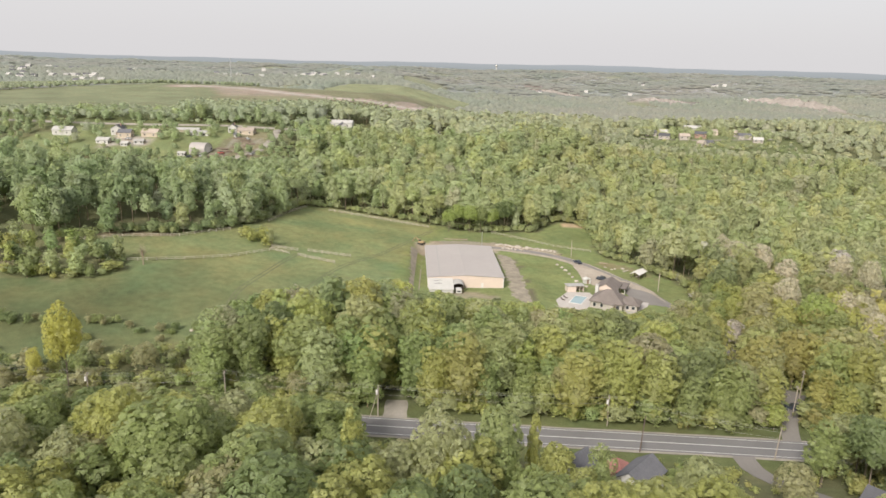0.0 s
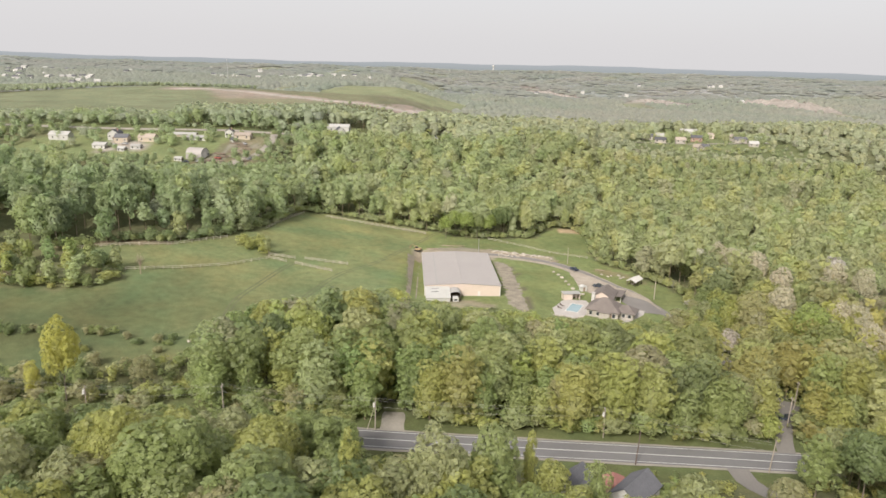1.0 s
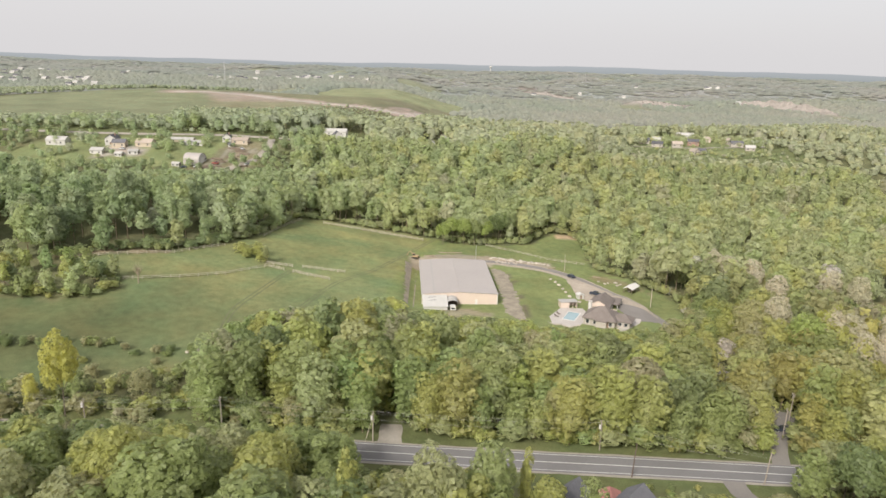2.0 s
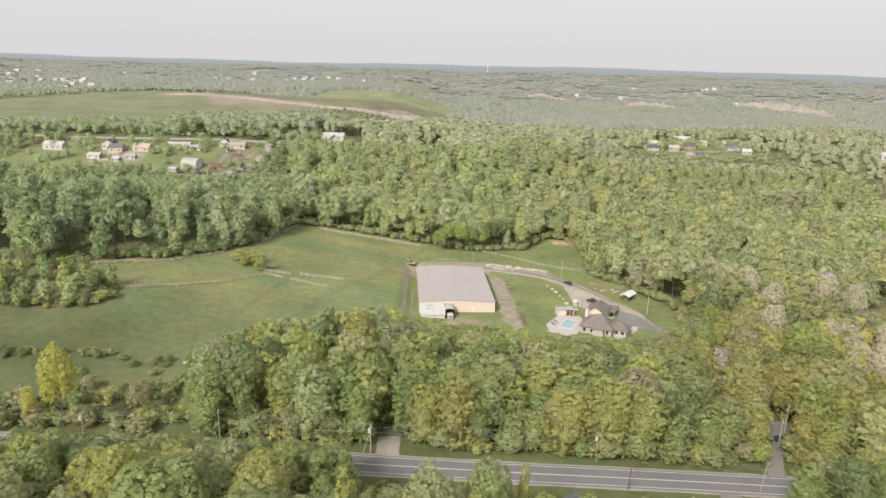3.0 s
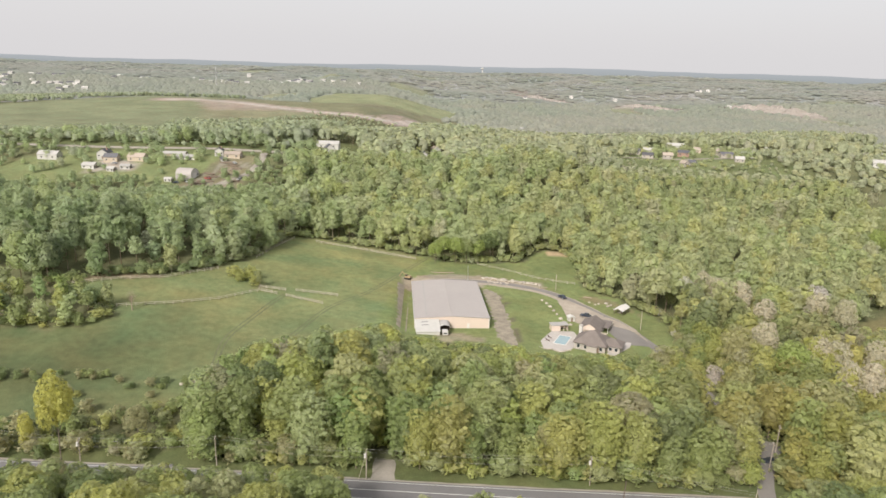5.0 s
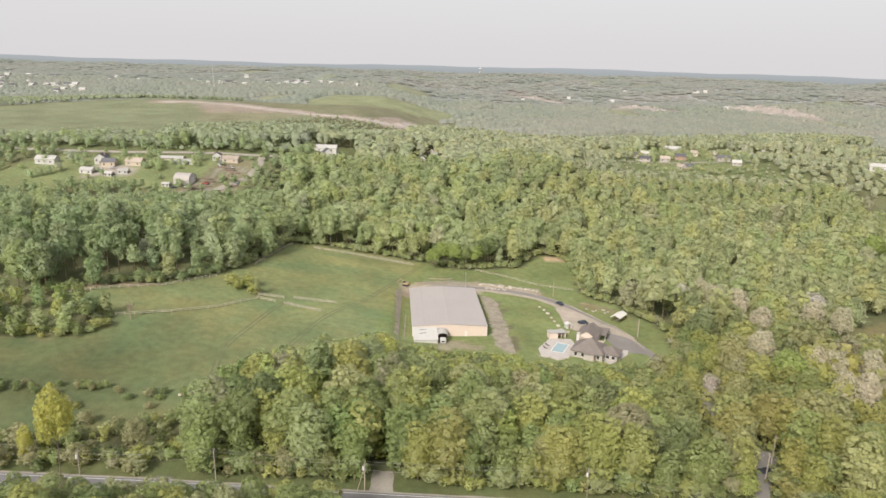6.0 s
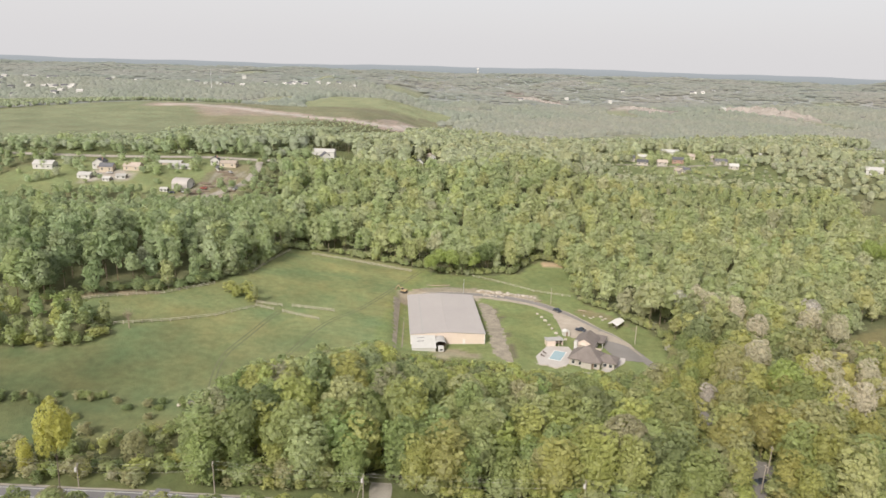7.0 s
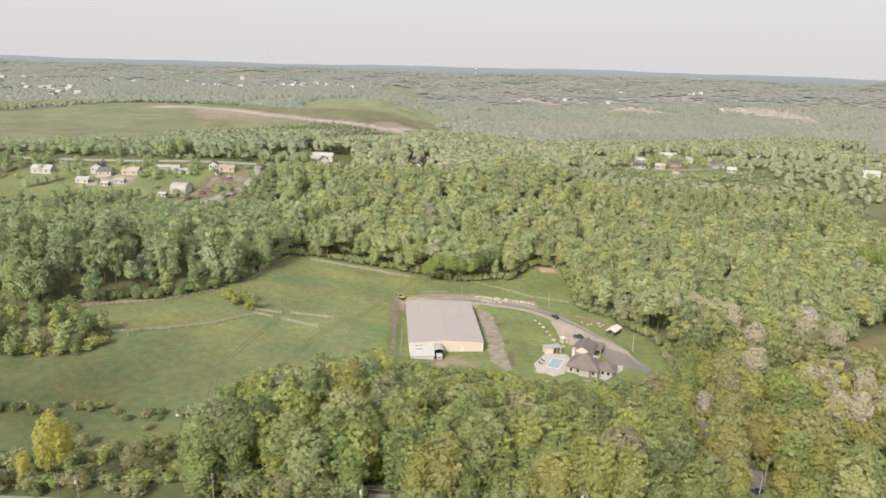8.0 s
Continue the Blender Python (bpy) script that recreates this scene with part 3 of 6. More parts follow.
ribbon("farm_road", FARM_ROAD, 5.5, 0.15, M_GRAVEL, "pale gravel farm road along the hill", "road", step=6)
ribbon("farm_track", [(-140, 450), (-150, 466), (-140, 482), (-128, 500), (-124, 530), (-126, 550)], 5.0, 0.15, M_GRAVEL, "pale dirt track winding through the farmyard", "track", step=4, wobble=0.1)
ribbon("house_drive", [(-58, 540), (-62, 552), (-70, 566), (-74, 574)], 4.0, 0.15, M_GRAVEL, "pale drive up to the white hill house", "driveway", step=4, wobble=0.05)
ribbon("village_street", [(176, 640), (220, 634), (250, 640), (282, 650), (310, 660)], 5.0, 0.15, M_GRAVEL, "pale village street between the hilltop houses", "road", step=6)
field_patch("forecourt", [(62.5, 292), (66, 286), (76, 285), (83, 272), (92, 268), (90, 280), (81, 295), (73, 308), (66.5, 317), (62, 313), (62.5, 302)], 0.1, M_VERGE, "pale gravel forecourt beside the garage", "forecourt")
field_patch("graded_strip", [(29, 263), (33, 255), (36.8, 255), (36, 288), (34.5, 318), (27.5, 325), (28.6, 300), (29.5, 280)], 0.04, M_SOIL, "graded strip of bare grey-brown soil beside the barn", "soil", ragged=0.8)
field_patch("graded_strip", [(-10.5, 262), (-5.5, 262), (-8.6, 322), (-13, 320)], 0.04, M_SOIL, "narrow strip of bare soil along the barn wall", "soil", ragged=0.8)
field_patch("parking_area", [(94, 173), (101, 172.5), (104, 178), (107.5, 188.5), (100, 191), (97, 184)], 0.1, M_DRIVE, "grey asphalt turning area on the woodland drive", "forecourt")
field_patch("turning_area", [(80, 262), (88, 262), (93, 264), (88, 278), (80, 284), (77, 276)], 0.11, M_DRIVE, "grey asphalt turning area beside the house", "forecourt")
ribbon("drive_verge", DRIVE[10:], 8.4, 0.05, M_VERGE, "pale gravel verge along the driveway", "verge", wobble=0.06, offset=1.2)


def cutting(line, tall, seed):
    """A bare bank of broken stone cut into a far slope."""
    k = np.random.RandomState(seed)
    verts, faces = [], []
    n = 28
    for i in range(n + 1):
        s = i / n * (len(line) - 1)
        j = min(int(s), len(line) - 2)
        px, py = (line[j][c] + (line[j + 1][c] - line[j][c]) * (s - j) for c in (0, 1))
        h = tall * (0.35 + 0.65 * math.sin(math.pi * i / n)) * k.uniform(0.75, 1.15)
        for r in range(5):
            q = r / 4
            verts.append((px + k.uniform(-2, 2), py + q * 22 + k.uniform(-3, 3), gh(px, py) - 1 + h * q * q * 0.6 + h * q * 0.4))
    for i in range(n):
        for r in range(4):
            a = i * 5 + r
            faces.append((a, a + 5, a + 6, a + 1))
    return tagged(mesh_object("quarry_face", verts, faces, M_SPOIL), "bare pinkish stone bank cut into the far slope", "quarry", kind="structure")


for i, line in enumerate(QUARRIES):
    cutting(line, (10, 11, 22)[i], 60 + i)


# ---- trees ----
SHAPES = {   # middle height, half height, half width of the crown, and how far down it is leafy
    "broad": (0.64, 0.33, 0.42, -0.45), "tall": (0.58, 0.41, 0.3, -0.7), "full": (0.5, 0.47, 0.42, -0.85), "shrub": (0.46, 0.5, 0.46, -0.75),
}


SQUAT = 0.56      # a unit tree is 1 high, and its plan is drawn about twice as wide as it will stand


def crown_heads(k, style, count):
    """The rounded heads that make up a crown: middle, radius and the way out of the crown."""
    mid, tall, wide, low = SHAPES[style]
    i = np.arange(count) + 0.5
    uz = np.clip(1 - (1 - low) * i / count + k.uniform(-0.08, 0.08, count), -0.98, 0.98)
    turn = i * 2.39996 + k.uniform(-0.5, 0.5, count)
    ur = np.sqrt(1 - uz ** 2)
    u = np.stack([ur * np.cos(turn), ur * np.sin(turn), uz], -1)
    big = i < count * 0.4
    k.shuffle(big)
    r = wide * np.where(big, k.uniform(0.4, 0.52, count), k.uniform(0.22, 0.32, count))
    lop = 1 + 0.1 * np.sin(turn * 2 + k.uniform(0, 6.3)) + k.uniform(-0.12, 0.08, count)
    reach = np.stack([wide * lop, wide * lop, tall / SQUAT * lop], -1) - r[:, None]
    c = u * np.maximum(reach, 0.05)
    return c, r, u


def leaf_cards(k, count, style, size, heads, up=0.4, dense=0.7, rounding=0.6):
    """Leaf clumps over the outside of the heads of a crown, and the way each faces."""
    mid, tall, wide, low = SHAPES[style]
    c, r, u = crown_heads(k, style, heads)
    n = count * 14
    w = k.choice(heads, n, p=r ** 2 / (r ** 2).sum())
    v = k.normal(size=(n, 3)) + np.array((0, 0, 0.2))
    v /= np.linalg.norm(v, axis=1)[:, None]
    p = c[w] + v * r[w][:, None]
    gap = np.linalg.norm(p[:, None] - c[None], axis=2) - r[None] * 0.95
    gap[np.arange(n), w] = 1
    keep = np.nonzero((gap.min(1) > 0) & (v[:, 2] > -0.75))[0]
    keep = keep[k.permutation(len(keep))][:count]
    p, v, w = p[keep] * 1.0, v[keep], w[keep]
    count = len(keep)
    p = p + v * (r[w] * k.uniform(-0.16, 0.16, count))[:, None]
    nrm = v + k.normal(size=(count, 3)) * 0.42 + np.array((0, 0, up * 0.5))
    nrm /= np.linalg.norm(nrm, axis=1)[:, None]
    a = np.cross(nrm, k.normal(size=(count, 3)))
    a /= np.linalg.norm(a, axis=1)[:, None]
    b = np.cross(nrm, a)
    s = size * k.uniform(0.65, 1.3, count)
    flat, foot = np.array((1, 1, SQUAT)), np.array((0, 0, mid))
    corners = []
    for ca, cb in ((-1, -0.7), (0.8, -1), (1, 0.8), (-0.7, 1)):
        j = k.uniform(0.6, 1.1, (count, 2))
        off = a * (ca * s * j[:, 0])[:, None] + b * (cb * s * j[:, 1])[:, None] + nrm * (k.uniform(-0.25, 0.25, count) * s)[:, None]
        corners.append((p + off) * flat + foot)
    whole = p / np.array((wide, wide, tall / SQUAT))
    whole /= np.linalg.norm(whole, axis=1)[:, None] + 1e-6
    out = nrm + whole * rounding * 0.4                        # leaf sprays keep their own lie, eased towards the crown's roundness
    out /= np.linalg.norm(out, axis=1)[:, None]
    verts, facing = np.stack(corners, 1).reshape(-1, 3), np.repeat(out, 4, 0)
    # a leaf-coloured shell added inside the crown to lighten its dark gaps
    sides, rings = 8 if dense < 0.7 else 6, []
    for h in (low, -0.3, 0.15, 0.55, 0.86):
        turn = np.arange(sides) / sides * 6.283 + k.uniform(-0.25, 0.25, sides)
        r = np.sqrt(max(0.05, 1 - h * h)) * dense * k.uniform(0.89, 1.11, sides)
        rings.append(np.stack([np.cos(turn) * r * wide, np.sin(turn) * r * wide, np.full(sides, h * (dense + 0.03)) * tall / SQUAT], -1))
    core = np.array([q for lo, hi in zip(rings, rings[1:]) for i in range(sides) for q in (lo[i], lo[(i + 1) % sides], hi[(i + 1) % sides], hi[i])])
    cn = core / np.array((wide, wide, tall / SQUAT)) + np.array((0, 0, up))
    cn /= np.linalg.norm(cn, axis=1)[:, None]
    return np.concatenate([verts, core * flat + foot]), np.concatenate([facing, cn])


def limbs_mesh(k, style, name, thick=0.014):
    """Trunk with limbs that reach into the heads of the crown."""
    bm = bmesh.new()
    lobes = crown_heads(k, style, 9)[0] * np.array((1, 1, SQUAT)) + np.array((0, 0, SHAPES[style][0]))
    low = 0.12 if style == "shrub" else 0.26
    lean = Vector((k.uniform(-0.02, 0.02), k.uniform(-0.02, 0.02), 0))
    mid, top = Vector((0, 0, low)) + lean, Vector((0, 0, 0.8)) + lean * 2
    rod((0, 0, -0.05), mid, thick * 1.25, thick * 0.85, 6, bm)
    rod(mid, top, thick * 0.85, thick * 0.25, 5, bm)
    for x, y, z in lobes[1:8] * np.array((0.8, 0.8, 0.95)):
        rod(Vector((0, 0, max(low * 0.8, z - 0.22))) + lean, (x, y, z), thick * 0.5, thick * 0.15, 4, bm)
    me = bpy.data.meshes.new(name)
    bm.to_mesh(me)
    bm.free()
    me.materials.append(M_BARK)
    return me


def crown_mesh(name, leaves, mat):
    verts, facing = leaves
    me = bpy.data.meshes.new(name)
    n = len(verts) // 4
    me.vertices.add(n * 4)
    me.vertices.foreach_set("co", np.asarray(verts, np.float32).ravel())
    me.loops.add(n * 4)
    me.loops.foreach_set("vertex_index", np.arange(n * 4, dtype=np.int32))
    me.polygons.add(n)
    me.polygons.foreach_set("loop_start", np.arange(0, n * 4, 4, dtype=np.int32))
    me.update(calc_edges=True)
    att = me.attributes.new("custom_normal", "FLOAT_VECTOR", "POINT")
    att.data.foreach_set("vector", np.asarray(facing, np.float32).ravel())
    me.materials.append(mat)
    return me


KINDS = {   # leaf colours of the single trees, from one end of the kind's range to the other
    "green": ((0.123, 0.148, 0.06), (0.134, 0.16, 0.062), (0.14, 0.163, 0.071)),
    "yellow": ((0.163, 0.176, 0.06), (0.175, 0.184, 0.062), (0.168, 0.179, 0.068)),
    "pale": ((0.161, 0.173, 0.092), (0.171, 0.181, 0.098), (0.158, 0.172, 0.085)),
    "dark": ((0.09, 0.117, 0.048), (0.098, 0.124, 0.05), (0.095, 0.12, 0.052)),
    "tan": ((0.161, 0.157, 0.085), (0.152, 0.153, 0.081), (0.166, 0.163, 0.088)),
    "gold": ((0.192, 0.197, 0.053), (0.206, 0.207, 0.056), (0.197, 0.202, 0.059)),
    "lime": ((0.149, 0.183, 0.059), (0.158, 0.192, 0.062), (0.154, 0.187, 0.064)),
    "blossom": ((0.235, 0.225, 0.165), (0.255, 0.24, 0.185), (0.225, 0.22, 0.155)),
}
LABELS = {
    "green": "broad deciduous tree in fresh green leaf", "yellow": "deciduous tree in yellow-green young leaf", "pale": "deciduous tree with pale sage-green leaves",
    "gold": "bright yellow-leaved tree standing in the rough field", "lime": "bright lime-green tree in full young leaf",
    "dark": "dense dark-green tree at the wood's edge", "tan": "budding tree with sparse tan-green leaves", "blossom": "flowering tree with whitish-pink blossom among green woods",
}
LEAF = {name: leaf_material(name + "_leaves", c, gaps=4.5) for name, c in KINDS.items()}
rs = np.random.RandomState(7)
PROTOS = {}
for style, cards, size, clumps in (("broad", 1350, 0.035, 24), ("tall", 1050, 0.034, 20), ("full", 1350, 0.035, 28), ("shrub", 220, 0.08, 14)):
    for n in range(3):
        PROTOS[style, n] = (leaf_cards(rs, cards, style, size, clumps, 0.5, 0.62 if style != "shrub" else 0.58, 0.45), limbs_mesh(rs, style, "trunk_" + style), {})


def plant(x, y, tall, wide, kind, style="broad", spin=0.0, n=0, group="roadside trees", name="tree"):
    """One tree of its own: a trunk with limbs, and a crown."""
    crown, trunk, made = PROTOS[style, n % 3]
    if kind not in made:
        made[kind] = crown_mesh("crown_" + style, crown, LEAF[kind])
    m = pose(x, y, gh(x, y) - 0.1, 0, 0, spin) @ Matrix.Diagonal((wide * 1.75, wide * 1.75, tall, 1))
    root = thing(name, m, LABELS[kind] if style != "shrub" else "low bushy " + kind + " shrub beside the open ground", "tree" if style != "shrub" else "shrub", group)
    a = new("trunk", trunk)
    b = new("crown", made[kind])
    a.parent = b.parent = root
    return root


# stands of the wood: which kinds of tree grow where
TONES = np.array([(0.141, 0.168, 0.069), (0.182, 0.196, 0.07), (0.18, 0.2, 0.096), (0.11, 0.135, 0.06), (0.164, 0.166, 0.102), (0.246, 0.247, 0.214)])
NAMES = ["green", "yellow", "pale", "dark", "tan", "blossom"]


def kind_of(x, y, k):
    """Kinds of the trees at x, y: dark green on the western rise, yellower to the east, mixed elsewhere."""
    n = len(x)
    pick = k.uniform(size=n)
    v = wave(x, y, 90, 31) * 0.5
    west = smooth(-x, 60, 130) * (y > 270) * (y < 480)
    p = np.empty((n, 6))
    p[:, 0] = 0.42 + 0.25 * west
    p[:, 1] = np.clip(0.22 + 0.12 * v + 0.14 * ((x > 0) & (y < 262)) + 0.06 * (x > 80) - 0.14 * west, 0.03, 1)
    p[:, 2] = np.clip(0.2 - 0.12 * v - 0.12 * west, 0.03, 1)
    p[:, 3] = 0.08 + 0.1 * west
    p[:, 4] = 0.035 - 0.02 * west
    near = y < 150
    p[:, 1] += 0.22 * near
    p[:, 2] = np.maximum(0.03, p[:, 2] - 0.1 * near)
    p[:, 5] = 0.03 * ((x > 100) & (y > 190) & (y < 330))
    c = np.cumsum(p / p.sum(1)[:, None], 1)
    return np.minimum((pick[:, None] > c).sum(1), 5)


def cap(x, y):
    """Highest tree top, held under camera sightlines; lowest along cleared ground's south edges."""
    top = np.full(np.shape(x), 99.0)
    south = y < 146
    k = np.where(x < -50, 0.488, np.where(x < -18, 0.492, np.where(x < 16, 0.565, np.where(x < 82, 0.605, 0.5))))
    k = np.where((x > 18) & (x < 50) & (y < 119), 0.628, k)
    k = np.where((x > 52) & (x < 80) & (y < 132), 0.665, k)
    top = np.where(south, 86 - y * k, top)
    strip = (y > 146) & (y < 262) & (x > -62) & (x < 112)
    edge = np.where(x > 36, 246, np.where(x > -12, 251, 268 + 0.7 * (x + 12)))
    top = np.where(strip, np.clip(-0.04 * x, -2, 4) + (edge - y) * 0.36 + np.where(x < 6, 4.0, 2.5), top)
    west = (y > 146) & (y < 212) & (x <= -62)
    top = np.where(west, np.minimum(3 + (240 + 0.6 * (x + 60) - y) * 0.4, 13 + np.clip((x + 62) * 0.5, -5, 9)), top)
    # tops stay under the camera's sightlines to the hill farm and the village
    far = np.hypot(x, y)
    top = np.where((y > 330) & (y < 560) & (x < -0.2 * y), 86 - far * 0.127, top)
    top = np.where((y > 470) & (x > 0.22 * y) & (y < 700), np.minimum(top, 86 - far * 0.097), top)
    top = np.where((y > 470) & (y < 578) & (x > -135) & (x < -35), np.minimum(top, 86 - far * 0.083), top)
    top = np.where((y > 212) & (y < 262) & (x < -100), height(x, y) + 10, top)
    top = np.where((y > 556) & (y < 720) & (x < -0.22 * y), np.minimum(top, height(x, y) + np.where(x < -0.36 * y, 7, 15)), top)
    top = np.where((y > 640) & (y < 880) & (x < -150) & (x > -260), np.minimum(top, height(x, y) + 5), top)
    top = np.where((y > 500) & (y < 640) & (x > 150) & (x < 310), np.minimum(top, height(x, y) + np.clip((640 - y) * 0.1, 2.5, 12)), top)
    for px, py in ((7, 650), (-3, 630)):
        before = (y < py) & (y > py - 60) & (np.abs(x - px * y / py) < 8)
        top = np.where(before, np.minimum(top, height(x * 0 + px, x * 0 + py) + 2.5 + (py - y) * 0.1), top)
    # tops cut so the camera sees the woodland drive's open stretches and eastern meadow
    for px, py in ((95.5, 219), (94.8, 213), (96.5, 206), (102, 187), (105, 188), (100, 182), (203, 290), (194, 292), (188, 295), (200, 302), (219, 311), (230, 312)):
        s = (py - y) / (py + 6.7)
        before = (y < py) & (np.abs(x - px * (1 - s)) < (6.0 if px > 150 else 5.0 if py < 200 else 2.5))
        top = np.where(before, np.minimum(top, -4.5 + 112 * s), top)
    top = np.where((y > 800) & (x <= -200), np.minimum(top, height(x, y) + 6), top)
    # ridge woods held down so the camera sees the saddle with the hill track
    top = np.where((y > 600) & (y < 1060) & (x > -200) & (x < 90), np.minimum(top, np.where(x < -20, 27 + (900 - y) * 0.085 + 5 * (x < -90), 33 + (900 - y) * 0.07)), top)
    return top


def least(x, y, k):
    """Lowest growth of the woods; scrub keeps village and hill houses in camera view."""
    low = ((x > 165) & (x < 310) & (y > 530) & (y < 640)) | ((x > -110) & (x < -40) & (y > 490) & (y < 548)) | ((x > -120) & (x < 90) & (y > 700) & (y < 800))
    low |= (x > -200) & (x < 90) & (y > 620) & (y < 1060) | (x < -0.3 * y) & (y > 556) & (y < 640) | (x < -200) & (y > 800) | (y > 640) & (y < 880) & (x < -150) & (x > -260)
    return np.where(low, k.uniform(2.0, 4.0, len(x)), k.uniform(6, 9, len(x)))


def scatter(x0, x1, y0, y1, gap, seed):
    """Uneven rows of places for trees, with the open ground left free."""
    k = np.random.RandomState(seed)
    gx, gy = np.meshgrid(np.arange(x0, x1, gap), np.arange(y0, y1, gap * 0.87))
    gx = gx + (np.arange(gx.shape[0]) % 2)[:, None] * gap / 2
    x, y = gx.ravel() + k.uniform(-0.42, 0.42, gx.size) * gap, gy.ravel() + k.uniform(-0.42, 0.42, gx.size) * gap
    keep = ~open_ground(x, y) & (np.abs(x) < 60 + y * 0.74)
    return x[keep], y[keep], k


def grow(name, x, y, tall, wide, kinds, k, protos, label, trunks=True, shade=0.08, grey=0.0, mat=None):
    """A stand of trees as one mass of leaf clumps and stems."""
    z = height(x, y)
    spin = k.uniform(0, 6.28, len(x))
    pick = k.randint(0, len(protos), len(x))
    tone = TONES[kinds] * (1 + k.normal(size=(len(x), 1)) * shade) * (1 + k.normal(size=(len(x), 3)) * 0.03)
    # leaf colour turns brighter and bluer northward; the blue stands in for haze
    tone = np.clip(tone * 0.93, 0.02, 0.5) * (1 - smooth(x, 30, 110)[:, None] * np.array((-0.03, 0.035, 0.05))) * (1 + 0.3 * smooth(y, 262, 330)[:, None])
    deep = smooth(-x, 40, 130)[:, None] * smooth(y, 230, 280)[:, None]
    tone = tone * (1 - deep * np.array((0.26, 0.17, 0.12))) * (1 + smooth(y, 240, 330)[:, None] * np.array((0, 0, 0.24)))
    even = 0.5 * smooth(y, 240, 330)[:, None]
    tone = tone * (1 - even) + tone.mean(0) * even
    # farther stands take a share of the haze-greyed colours
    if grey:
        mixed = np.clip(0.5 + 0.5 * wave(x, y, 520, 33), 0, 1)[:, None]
        tone = tone * (1 - grey) + (np.array(HAZE_GREEN) * (1 - mixed) + np.array(HAZE_TAN) * mixed) * grey
    verts, tints, facing = [], [], []
    for i, (pv, pn) in enumerate(protos):
        s = np.nonzero(pick == i)[0]
        c, sn = np.cos(spin[s])[:, None], np.sin(spin[s])[:, None]
        w = (wide[s] * 1.75)[:, None]
        px, py, pz = pv[:, 0][None], pv[:, 1][None], pv[:, 2][None]
        v = np.stack([x[s][:, None] + (px * c - py * sn) * w, y[s][:, None] + (px * sn + py * c) * w, z[s][:, None] + pz * tall[s][:, None]], -1)
        verts.append(v.reshape(-1, 3))
        tints.append(np.repeat(tone[s], len(pv), 0))
        nx, ny, nz = pn[:, 0][None], pn[:, 1][None], pn[:, 2][None]
        facing.append(np.stack([nx * c - ny * sn, nx * sn + ny * c, np.broadcast_to(nz, (len(s), len(pn)))], -1).reshape(-1, 3))
    if trunks:
        ring = [(math.cos(a), math.sin(a)) for a in (0.5, 2.6, 4.7)]
        for i in range(3):
            (ax, ay), (bx, by) = ring[i], ring[(i + 1) % 3]
            r0, r1 = tall * 0.014, tall * 0.007
            v = np.stack([np.stack([x + ax * r0, y + ay * r0, z - 0.3], -1), np.stack([x + bx * r0, y + by * r0, z - 0.3], -1),
                          np.stack([x + bx * r1, y + by * r1, z + tall * 0.62], -1), np.stack([x + ax * r1, y + ay * r1, z + tall * 0.62], -1)], 1)
            verts.append(v.reshape(-1, 3))
            tints.append(np.tile(np.array((0.17, 0.14, 0.11)), (len(x) * 4, 1)))
            facing.append(np.tile(np.array((ax + bx, ay + by, 0.0)) / math.hypot(ax + bx, ay + by), (len(x) * 4, 1)))
    v, t = np.concatenate(verts), np.concatenate(tints)
    quads = np.arange(len(v)).reshape(-1, 4)
    ob = big_mesh(name, v, quads, mat or M_WOODS, t, np.concatenate(facing))
    return tagged(ob, label, "woods", kind="stuff")


def unit_crowns(seed, cards, size, clumps, styles=("broad", "tall", "broad", "broad"), up=0.4, dense=0.83, rounding=0.6):
    k = np.random.RandomState(seed)
    return [leaf_cards(k, cards, s, size, clumps, up, dense, rounding) for s in styles for _ in range(2)]


def unit_domes(seed, sides=6, flat=1.0):
    """Rounded far crowns, too distant for their leaves to show: a few uneven rings each."""
    k = np.random.RandomState(seed)
    made = []
    for _ in range(6):
        lop = k.uniform(0.8, 1.15, sides)
        rings = []
        for r, z in ((0.5, 0.0), (0.42, 0.64), (0.08, 1.0)):
            a = np.arange(sides) / sides * 6.283 + k.uniform(-0.2, 0.2, sides)
            rings.append(np.stack([np.cos(a) * r * lop, np.sin(a) * r * lop, z + k.uniform(-0.05, 0.05, sides) * (z > 0)], -1))
        v, nrm = [], []
        for lo, hi in zip(rings, rings[1:]):
            for i in range(sides):
                j = (i + 1) % sides
                v += [lo[i], lo[j], hi[j], hi[i]]
        v = np.array(v)
        nrm = v * np.array((flat, flat, 0.5)) + np.array((0, 0, 0.15 + 0.8 * (1 - flat)))
        made.append((v, nrm / np.linalg.norm(nrm, axis=1)[:, None]))
    return made


# the wood south and north of the road, tree by tree where the camera passes nearest
x, y, k = scatter(-120, 135, 66, 146, 7.2, 3)
tall = np.minimum(k.uniform(15, 25, len(x)), cap(x, y) - height(x, y)) * k.uniform(0.84, 1.0, len(x))
kinds = kind_of(x, y, k)
for i in np.argsort(-y):
    if tall[i] > 3 and abs(x[i]) < 12 + y[i] * 0.72 and y[i] > 74:
        st = "broad" if tall[i] > 8 else "shrub"
        st = "tall" if st == "broad" and k.uniform() < 0.3 else st
        plant(x[i], y[i], tall[i], max(3.4, tall[i] * k.uniform(0.34, 0.46)) * (1.25 if st == "tall" else 1), NAMES[kinds[i]], st, k.uniform(0, 360), i)

